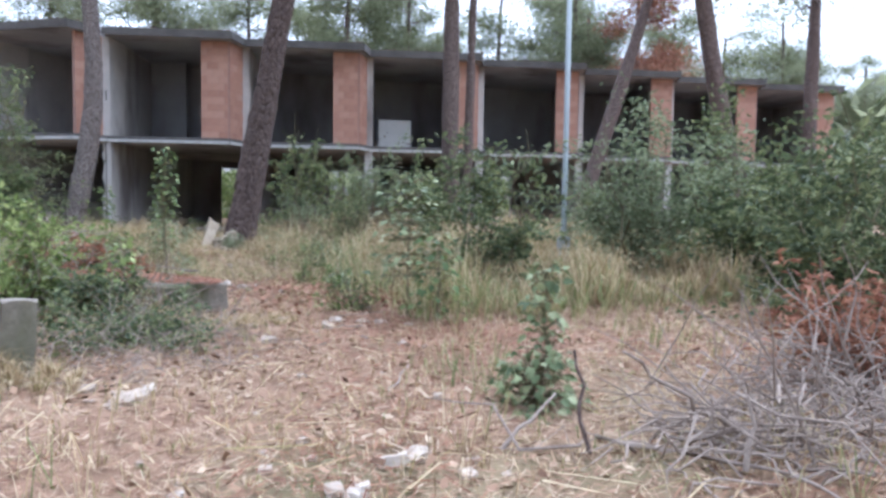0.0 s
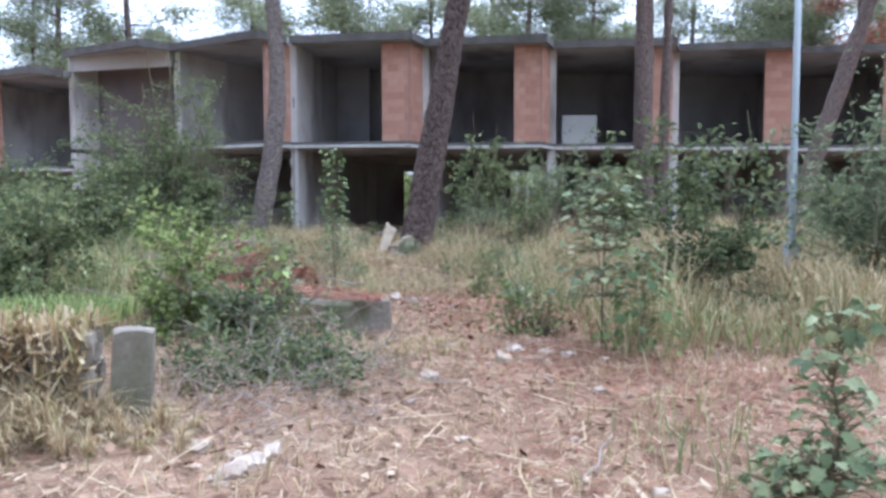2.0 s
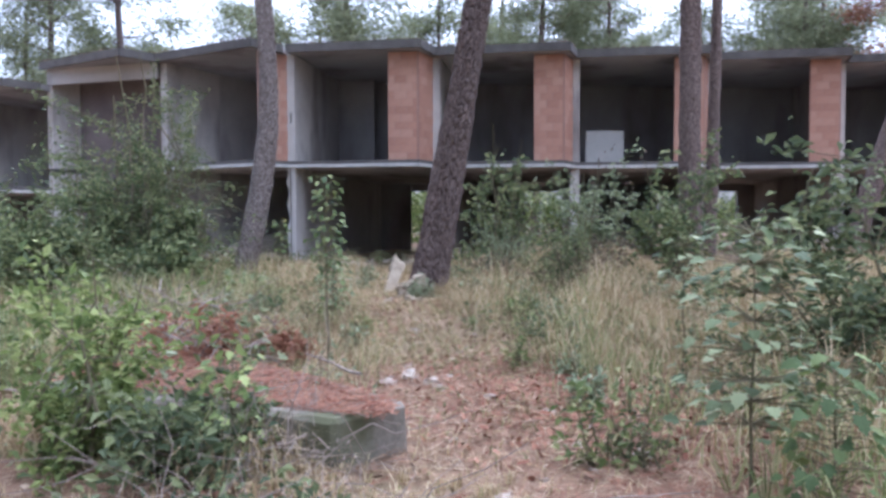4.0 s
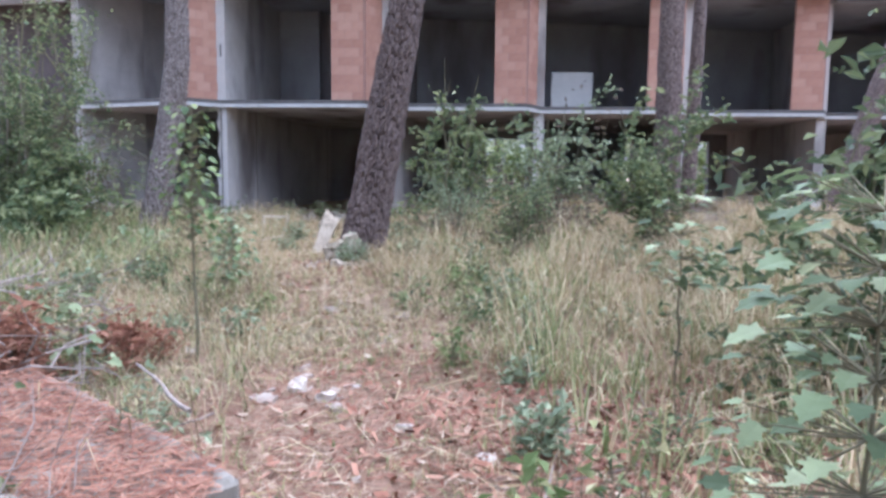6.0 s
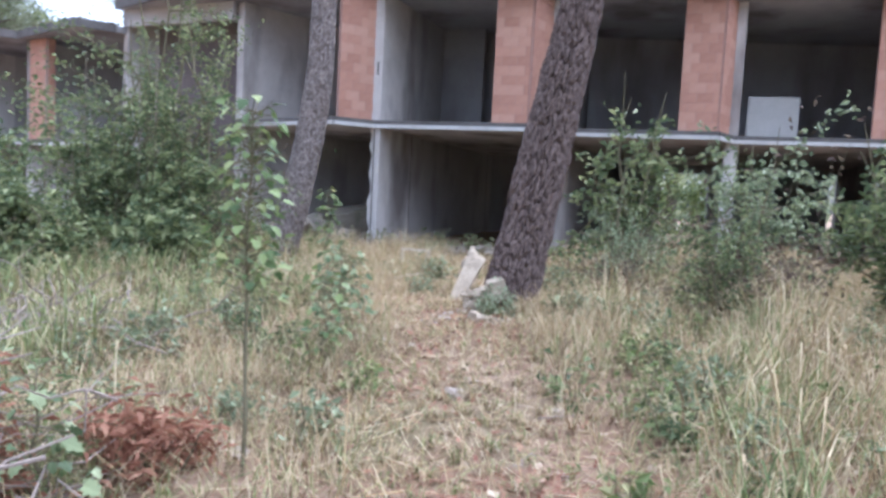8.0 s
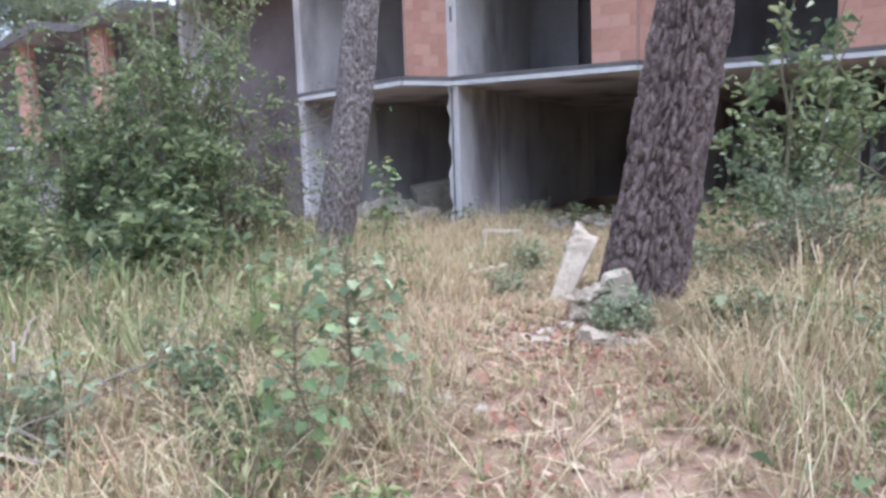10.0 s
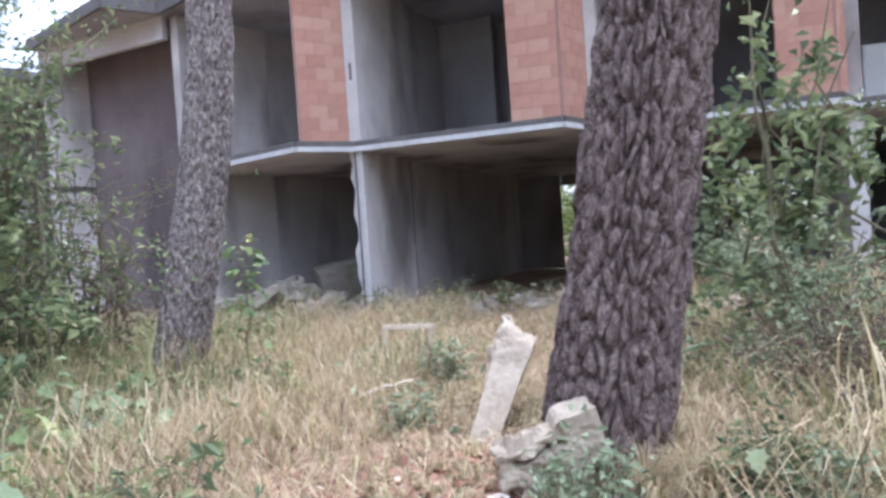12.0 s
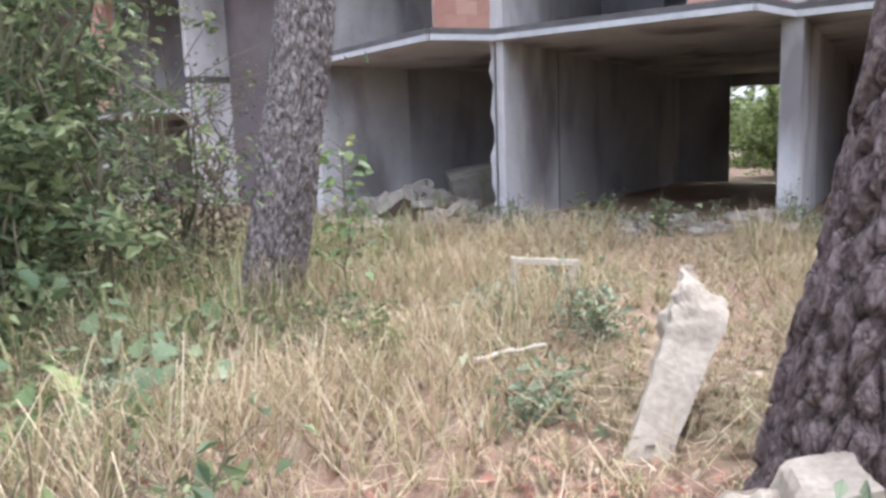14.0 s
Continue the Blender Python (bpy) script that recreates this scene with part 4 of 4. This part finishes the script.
# ---- low wall, platform, lamp post ----
def low_wall():
    base = root("low_wall", pose(0, 0, 0), "low stone garden wall shaggy with dry moss", "wall")
    a, b = (0.84, -18.62), (-2.5, -18.95)
    r = random.Random(2)
    for row in range(3):
        t = 0.0
        while t < 1:
            w = r.uniform(0.07, 0.12)
            p = (a[0] + (b[0] - a[0]) * (t + w / 2), a[1] + (b[1] - a[1]) * (t + w / 2))
            bm = rough_block((3.37 * w * 0.96, 0.36, 0.17), r.uniform(0, 50), 0.1, 2)
            ob = part("wall_stone", bm, M_RUBBLE, base)
            ob.matrix_basis = pose(p[0], p[1], 0.07 + row * 0.17, 0, 0, 9.7)
            t += w
    g = np.random.default_rng(4)
    n = 5200
    t = g.uniform(0, 1, n)
    x, y = a[0] + (b[0] - a[0]) * t, a[1] + (b[1] - a[1]) * t + g.uniform(-0.22, 0.2, n)
    front = g.uniform(0, 1, n) < 0.6
    y = np.where(front, a[1] + (b[1] - a[1]) * t - 0.2 + g.normal(0, 0.03, n), y)
    z = np.where(front, g.uniform(0.05, 0.54, n), 0.52)
    v, f = straw_mesh(np.stack([x, y, z], 1), g.uniform(0.08, 0.24, n), g.uniform(0.006, 0.018, n), g, 0.9)
    tagged(link_mesh("dry_moss", v, f, M_STRAW, base, "shaggy yellow-brown dry moss"), kind="stuff")
    n = 9000
    t = g.uniform(0.02, 1, n)
    v, f = blade_mesh(np.stack([a[0] + (b[0] - a[0]) * t, a[1] + (b[1] - a[1]) * t + g.uniform(0.0, 0.9, n), np.full(n, 0.45)], 1), g.uniform(0.06, 0.2, n), g.uniform(0.006, 0.014, n), g.uniform(0.2, 0.9, n), g)
    tagged(link_mesh("wall_grass", v, f, M_LEAF_BRIGHT, base, "fresh green grass along the top"), kind="stuff")
    lump("end_block", 1.0, -18.6, 0.24, (0.2, 0.2, 0.5), (0, 3, 12), M_OLD, "grey concrete block at the end of a low wall", "concrete block", 8.1, 0.03, 3)


low_wall()


def platform():
    base = root("low_platform", pose(0, 0, 0), "low concrete platform buried under red pine needles", "platform")
    poly = [(2.45, -15.95), (2.02, -16.32), (0.0, -15.25), (0.35, -14.2), (0.95, -14.1)]
    bm = prism(poly, -0.1, 0.30, 0.03)
    bmesh.ops.triangulate(bm, faces=list(bm.faces))
    bmesh.ops.subdivide_edges(bm, edges=list(bm.edges), cuts=4, use_grid_fill=True)
    for v in bm.verts:
        v.co += noise.noise_vector(v.co * 4) * 0.02
    part("slab", bm, M_OLD, base)
    g = np.random.default_rng(9)
    n = 16000
    x, y = g.uniform(0.0, 2.35, n), g.uniform(-16.3, -14.1, n)
    keep = [((x[k] - 2.4) * -0.0 + (y[k] + 16.25) > (x[k] - 2.02) * -0.53 + 0.03) and (y[k] < -15.9 + (2.35 - x[k]) * 1.22) for k in range(n)]
    x, y = x[keep], y[keep]
    n = len(x)
    v, f = straw_mesh(np.stack([x, y, 0.31 + np.abs(g.normal(0, 0.012, n))], 1), g.uniform(0.05, 0.13, n), g.uniform(0.003, 0.006, n), g, 0.12)
    tagged(link_mesh("needle_cover", v, f, M_REDLITTER, base, "thick red-brown needle cover"), kind="stuff")


platform()


def lamp_post(x, y):
    base = root("lamp_post", pose(x, y, gz(x, y)), "slim grey-blue metal lamp post with a box foot", "lamp post")
    v, f = tube([(0, 0, 0), (0, 0, 2.5), (0.01, 0, 5.4)], [0.045, 0.042, 0.036], 14)
    link_mesh("pole", v, f, M_POLE, base, smooth=True)
    part("foot", prism([(-0.085, -0.07), (0.085, -0.07), (0.085, 0.07), (-0.085, 0.07)], 0.0, 0.62, 0.012), M_POLE, base, "square metal sleeve round the foot")
    v, f = tube([(0, 0, 5.4), (0, 0, 5.5), (0, 0, 5.62), (0, 0, 5.72)], [0.05, 0.16, 0.16, 0.05], 16)
    link_mesh("lantern", v, f, M_POLE, base, smooth=True)


lamp_post(7.66, -13.6)


# ---- brush, dead branches, dry heaps ----
def brush_pile(x, y, spread, count, height, label, seed, mat=M_TWIG, long=(0.3, 0.9), thick=(0.003, 0.009), boughs=5):
    r = np.random.default_rng(seed)
    base = root("brush_pile", pose(x, y, gz(x, y)), label, "brush")
    for k in range(count):
        a = Vector((r.normal(0, spread[0] * 0.5), r.normal(0, spread[1] * 0.5), abs(r.normal(0, height * 0.4)) + 0.01))
        d = Vector((r.normal(0, 1), r.normal(0, 1), r.normal(0.15, 0.45))).normalized() * r.uniform(*long)
        b = a + d
        b.z = max(b.z, 0.01)
        w = r.uniform(*thick)
        v, f = tube(crooked(a, b, 4, 0.05, r), [w, w * 0.9, w * 0.75, w * 0.55, w * 0.3], 5)
        link_mesh("twig", v, f, mat, base)
    for k in range(boughs):
        a = Vector((r.normal(0, spread[0] * 0.6), r.normal(0, spread[1] * 0.6), 0.04))
        b = a + Vector((r.normal(0, 0.6), r.normal(0, 0.6), r.uniform(0.0, 0.45)))
        v, f = tube(crooked(a, b, 6, 0.04, r), [0.014 * (1 - 0.1 * q) for q in range(7)], 7)
        link_mesh("branch", v, f, mat, base, smooth=True)
    return base


brush_pile(4.75, -21.15, (0.9, 0.45), 240, 0.28, "tangled pile of bare grey twigs on needles", 61)
brush_pile(5.7, -20.6, (0.6, 0.5), 150, 0.35, "pile of bare grey twigs beside a dead bush", 62)
brush_pile(1.75, -17.6, (0.8, 0.22), 130, 0.1, "low tangle of twigs under ivy", 63, thick=(0.002, 0.005), boughs=0)
brush_pile(0.75, -14.25, (0.6, 0.4), 130, 0.8, "grey dead branches heaped beside the platform", 64)
brush_pile(1.6, -16.35, (0.5, 0.15), 110, 0.25, "dry twigs leaning on the platform edge", 73, thick=(0.002, 0.005), boughs=0)
brush_pile(1.6, -18.4, (0.9, 0.5), 120, 0.03, "dry bare stalks fallen over needles", 65, thick=(0.002, 0.004), boughs=0)
shrub("dead_bush", 6.1, -20.3, 0.75, 0.6, 2600, 0.09, M_NEEDLE_DEAD, "dead bush with rust-red dry needles", 66, 9, narrow=0.12)
shrub("dead_bush", 0.5, -13.9, 0.6, 0.45, 2000, 0.10, M_NEEDLE_DEAD, "fallen pine bough with rust-red needles", 74, 9, narrow=0.12)
shrub("dead_bush", 0.85, -14.2, 0.6, 0.4, 2800, 0.10, M_NEEDLE_DEAD, "dead pine branch heap with rust-red needles", 67, 9, narrow=0.12)
shrub("dead_bush", 1.35, -13.4, 0.4, 0.35, 1100, 0.09, M_NEEDLE_DEAD, "small heap of rust-red dry needles", 68, 7, narrow=0.12)
shrub("ivy", 1.6, -17.6, 0.22, 0.8, 2400, 0.06, M_LEAF_DARK, "dark ivy creeping over twigs", 69, 10)
shrub("ivy", 1.25, -16.25, 0.42, 0.6, 2000, 0.08, M_LEAF_DARK, "dark ivy at the side of the platform", 70, 9)
brush_pile(9.4, -5.6, (0.8, 0.5), 160, 0.7, "dark heap of dead branches before the shell", 71)
brush_pile(-0.4, -11.3, (0.7, 0.4), 90, 0.4, "grey fallen branches in the undergrowth", 72, long=(0.4, 1.2))


def stick(a, b, w, label, mat=M_TWIG):
    r = np.random.default_rng(int(abs(a[0] * 100)))
    v, f = tube(crooked(a, b, 6, 0.012, r), [w * (1 - 0.08 * q) for q in range(7)], 7)
    tagged(link_mesh("stick", v, f, mat, smooth=True), label, "stick")


stick((3.68, -20.98, -0.02), (3.6, -20.95, 0.48), 0.012, "dark upright stick stuck in the needles", M_BARK)
stick((3.3, -20.85, 0.03), (3.65, -20.7, 0.22), 0.011, "bare forked branch lying on needles")
stick((3.75, -20.9, 0.06), (4.35, -21.55, 0.03), 0.014, "long bare branch lying on needles")
stick((1.66, -7.45, 0.32), (1.98, -7.28, 0.37), 0.016, "pale bare stick lying in dry grass", M_WOOD)
stick((2.15, -15.4, 0.36), (1.7, -14.5, 0.34), 0.012, "thin bare branch lying on red needles")


def open_frame():
    base = root("wooden_frame", pose(1.76, -6.02, gz(1.76, -6.02), 0, 0, 8), "pale wooden frame standing in dry grass", "frame")
    for a, b in (((-0.21, 0, -0.02), (-0.2, 0, 0.40)), ((-0.22, 0, 0.39), (0.22, 0, 0.37)), ((0.2, 0, 0.37), (0.08, 0.02, -0.02))):
        v, f = tube([a, b], [0.026, 0.024], 4)
        link_mesh("bar", v, f, M_WOOD, base)


open_frame()


for k, (bx, by, bh, bl) in enumerate(((0.5, -8.55, 0.3, 0.16), (0.35, -7.9, 0.35, 0.13), (-0.15, -7.1, 0.4, 0.14), (0.1, -7.9, 0.4, 0.13), (0.05, -8.5, 0.4, 0.14), (-0.3, -7.8, 0.6, 0.14), (-0.6, -8.0, 0.7, 0.14), (3.6, -9.2, 0.25, 0.1))):
    sapling(bx, by, bh, 16, bl, M_LEAF_PALE if k % 2 else M_LEAF, "low plant with broad green leaves in dry grass", 700 + k, low=0.1, spread=0.24)

# ---- grass and needles ----
def scatter(n, x0, x1, y0, y1, g, keep=None):
    x, y = g.uniform(x0, x1, n), g.uniform(y0, y1, n)
    if keep is not None:
        k = keep(x, y)
        x, y = x[k], y[k]
    return x, y


def patchy(x, y, s=1.0):
    return 0.5 + 0.5 * np.sin(x * 1.9 * s + 1.3 * np.sin(y * 1.1 * s)) * np.sin(y * 1.6 * s + 1.7 * np.sin(x * 0.8 * s + 2))


def clear_of_path(x, y):
    """Far enough from the trodden line for tall blades."""
    px = np.interp(y, [-26, -24, -20, -17, -14, -11, -9], [1.6, 1.9, 2.3, 2.9, 2.95, 2.75, 2.6])
    return np.abs(x - px) > 0.6


def bare_patch(x, y):
    """Trampled soil round the strewn stones and the wooden frame."""
    return 1 - 0.9 * np.exp(-((x - 2.55) / 0.5) ** 2 - ((y + 9.45) / 0.5) ** 2) - 0.6 * np.exp(-((x - 2.55) / 0.5) ** 2 - ((y + 14.2) / 0.6) ** 2) - 0.6 * np.exp(-((x - 1.85) / 0.4) ** 2 - ((y + 6.5) / 0.7) ** 2) - 0.75 * smooth01((y + 2.9) / 1.2)


def grass(name, n, area, hmin, hmax, wmin, wmax, mat, label, seed, thin, lean=(0.2, 1.5)):
    g = np.random.default_rng(seed)
    x, y = scatter(n, *area, g, lambda x, y: (g.uniform(0, 1, len(x)) < thin(x, y) * bare_patch(x, y)))
    # blades gather in tufts
    tx, ty = np.round(x / 0.17) * 0.17, np.round(y / 0.17) * 0.17
    jump = np.sin(tx * 57.3 + ty * 91.7)
    x, y = x + (tx + 0.09 * jump - x) * 0.7, y + (ty + 0.09 * np.cos(tx * 33 + ty * 71) - y) * 0.7
    h = g.uniform(hmin, hmax, len(x)) * (0.35 + 0.5 * patchy(x, y, 2.3) + 0.85 * jump ** 4)
    h = np.where(clear_of_path(x, y), h, np.minimum(h, 0.13))
    v, f = blade_mesh(np.stack([x, y, ground_z(x, y) - 0.01], 1), h, g.uniform(wmin, wmax, len(x)), g.uniform(*lean, len(x)), g)
    tagged(link_mesh(name, v, f, mat), label, "grass", kind="stuff")


def mid(x, y):
    return np.clip((y + 15.2 + 0.8 * np.sin(x * 1.3)) / 2.5, 0, 1)


grass("dry_grass", 190000, (-4, 9, -15.5, -1.7), 0.12, 0.56, 0.003, 0.007, M_STRAW, "tall pale dry grass before the shell", 301, lambda x, y: mid(x, y) * np.where(y > -9.5, 0.35 + 0.5 * patchy(x, y, 1.4), 0.15 + 0.5 * patchy(x, y)), (0.4, 2.2))
grass("green_grass", 150000, (-4, 10, -16.5, -1.5), 0.12, 0.40, 0.003, 0.008, M_GRASS, "tall yellow-green grass in the clearing", 302, lambda x, y: mid(x, y) * (0.15 + 0.85 * patchy(x + 3, y) ** 2) * np.where(y > -9.5, 0.5, 1), (0.3, 2.0))
grass("fallen_grass", 70000, (-4, 9, -14.5, -1.2), 0.10, 0.3, 0.003, 0.009, M_DEADGRASS, "grey-brown dead grass lying low", 308, lambda x, y: mid(x, y) * (0.3 + 0.7 * patchy(x + 1, y + 2)), (1.2, 2.2))
grass("sparse_grass", 26000, (-1, 8, -24, -15), 0.06, 0.26, 0.003, 0.007, M_STRAW, "sparse dry grass growing through needles", 303, lambda x, y: 0.25 + 0.75 * patchy(x, y, 0.8) ** 2)
grass("sparse_green_grass", 16000, (-1, 9, -23.5, -14.5), 0.06, 0.24, 0.004, 0.009, M_GRASS, "sparse green grass growing through needles", 304, lambda x, y: patchy(x + 1, y + 4, 0.9) ** 3)
grass("far_grass", 60000, (4, 14, -17, -3), 0.25, 0.7, 0.006, 0.014, M_STRAW, "high dry grass between the bushes", 305, lambda x, y: 0.2 + 0.8 * np.clip((x - 4.5) / 2, 0, 1))
grass("far_green_grass", 30000, (4, 14, -17.5, -5), 0.2, 0.6, 0.006, 0.014, M_GRASS, "high green grass between the bushes", 306, lambda x, y: patchy(x, y))
grass("weeds", 26000, (-6, 1.0, -15, -3), 0.2, 0.6, 0.008, 0.02, M_GRASS, "rank weeds along the undergrowth", 307, lambda x, y: np.clip((0.6 - x) / 2, 0, 1))


grass("platform_grass", 9000, (-0.6, 3.0, -17.2, -15.2), 0.10, 0.34, 0.003, 0.008, M_STRAW, "dry grass fringing the platform", 309, lambda x, y: np.where((y < -16.3 - (x - 2.02) * 0.53 + 0.02 * x) & (y > -17.0 - (x - 2.02) * 0.53), 0.9, 0.0))
for k in range(22):
    wx, wy = rw.uniform(-2.6, 4.4), rw.uniform(-1.8, -0.1)
    shrub("weed", wx, wy, rw.uniform(0.25, 0.6), rw.uniform(0.15, 0.3), rw.randint(60, 150), rw.uniform(0.05, 0.09), rw.choice((M_LEAF, M_LEAF_PALE)), "green weed at the foot of the shell", 600 + k, 5, category="weed", group="weeds along the wall")


def litter(name, n, area, mat, label, seed, thin, length=(0.04, 0.13), width=(0.002, 0.006), tilt=0.22):
    g = np.random.default_rng(seed)
    x, y = scatter(n, *area, g, lambda x, y: (g.uniform(0, 1, len(x)) < thin(x, y)))
    z = ground_z(x, y) + 0.012 + np.abs(g.normal(0, 0.014 + 0.12 * max(0.0, tilt - 0.4), len(x)))
    v, f = straw_mesh(np.stack([x, y, z], 1), g.uniform(*length, len(x)), g.uniform(*width, len(x)), g, tilt)
    tagged(link_mesh(name, v, f, mat), label, "litter", kind="stuff")


litter("needle_litter", 230000, (-1.5, 9, -24, -5), M_LITTER, "brown pine needles and dry straw over the soil", 311, lambda x, y: np.clip((-12.0 - y) / 3, 0.3, 1))
litter("red_needle_litter", 140000, (0.5, 9, -22, -13), M_REDLITTER, "rust-red fallen pine needles in patches", 312, lambda x, y: np.clip(patchy(x, y + 1, 0.7) ** 1.5 * np.clip((x - 1) / 2, 0.1, 1) + 1.2 * np.exp(-((x - 4.3) / 1.4) ** 2 - ((y + 15.0) / 1.0) ** 2), 0, 1))
litter("dry_stalks", 9000, (-0.5, 8, -23.5, -9), M_STRAW, "fallen pale stalks among the needles", 313, lambda x, y: 0.4 + 0.6 * patchy(x, y, 1.3), (0.15, 0.5), (0.003, 0.007), 0.18)
litter("red_leaves", 9000, (2.0, 6.4, -17.0, -13.2), M_REDLITTER, "rust-red dead leaves in a patch", 315, lambda x, y: np.exp(-((x - 4.2) / 1.3) ** 2 - ((y + 15.0) / 1.0) ** 2), (0.03, 0.08), (0.012, 0.03), 0.5)
litter("bent_straw", 26000, (-2, 7, -13.5, -1.0), M_STRAW, "bent pale straw lying across the grass", 316, lambda x, y: 0.4 + 0.6 * patchy(x, y, 1.7), (0.12, 0.42), (0.003, 0.007), 0.5)
litter("brown_leaves", 16000, (0.4, 6.0, -13.5, -8.2), M_REDLITTER, "reddish brown leaves and soil crumbs on trodden ground", 317, lambda x, y: np.clip(np.exp(-((x - 2.5) / 0.6) ** 2 - ((y + 9.4) / 0.6) ** 2) * 1.5 + 0.5 * patchy(x, y + 2, 1.2) ** 2, 0, 1), (0.03, 0.08), (0.012, 0.03), 0.35)
litter("fallen_leaves", 12000, (-0.5, 8, -23.5, -6), M_LITTER, "curled brown leaves on the ground", 314, lambda x, y: 0.3 + 0.7 * patchy(x, y, 1.1), (0.03, 0.07), (0.015, 0.035), 0.35)

rt = random.Random(41)
for k in range(26):
    tx, ty, ta, tl = rt.uniform(0.6, 5.5), rt.uniform(-22.3, -11.5), rt.uniform(0, 6.28), rt.uniform(0.2, 0.55)
    if abs(tx - 2.7) < 0.25:
        tx += 0.6
    z0 = gz(tx, ty) + 0.03
    stick((tx, ty, z0), (tx + math.cos(ta) * tl, ty + math.sin(ta) * tl, z0 + rt.uniform(0, 0.08)), rt.uniform(0.005, 0.010), "short bare twig fallen on the forest floor")

# ---- litter along the roof edges, straw at the low wall's foot ----
def roof_litter():
    g = np.random.default_rng(88)
    pts = []
    for a, b, z in ROOF_EDGES:
        n = int(70 * math.dist(a, b))
        t = g.uniform(0, 1, n) ** 1.0
        bunch = 0.5 + 0.5 * np.sin(t * 9 + a[0] * 3)
        t = t[g.uniform(0, 1, n) < bunch]
        n = len(t)
        pts.append(np.stack([a[0] + (b[0] - a[0]) * t + g.normal(0, 0.04, n), a[1] + (b[1] - a[1]) * t + g.normal(0.03, 0.05, n), np.full(n, z + 0.02)], 1))
    p = np.concatenate(pts)
    n = len(p)
    v, f = blade_mesh(p, g.uniform(0.03, 0.13, n), g.uniform(0.012, 0.035, n), g.uniform(0.4, 2.0, n), g)
    tagged(link_mesh("roof_litter", v, f, M_BROWNTWIG), "needles and moss gathered along the roof edges", "litter", kind="stuff")


roof_litter()
grass("straw_tussock", 900, (3.2, 3.5, -9.25, -8.95), 0.25, 0.55, 0.003, 0.007, M_STRAW, "tussock of bent straw against the pine", 318, lambda x, y: 1 + 0 * x)
grass("wall_foot_grass", 9000, (-2.6, 1.35, -19.2, -18.76), 0.10, 0.3, 0.004, 0.009, M_STRAW, "dry grass along the low wall's foot", 310, lambda x, y: 0.9 + 0 * x)

# ---- bricks of the infill ----
for body, p, q, single in BRICKS_LATER:
    d = (q - p)
    length = d.length
    turn = math.atan2(d.y, d.x)
    rows = int((ROOF_Z - 0.2 - FLOOR_Z) / 0.205)
    for k in range(rows):
        s = 0.0 if k % 2 else -0.165
        while s < length - 0.02:
            a, b = max(s, 0.0), min(s + 0.325, length)
            if b - a > 0.06:
                c = p + d.normalized() * (a + b) / 2
                ob = new("brick", BRICK)
                ob.parent = body
                ob.matrix_basis = pose(c.x, c.y, FLOOR_Z + 0.11 + k * 0.205, 0, 0, math.degrees(turn)) @ Matrix.Diagonal(((b - a) / 0.325 * 0.98, 1, 1, 1))
            s += 0.335
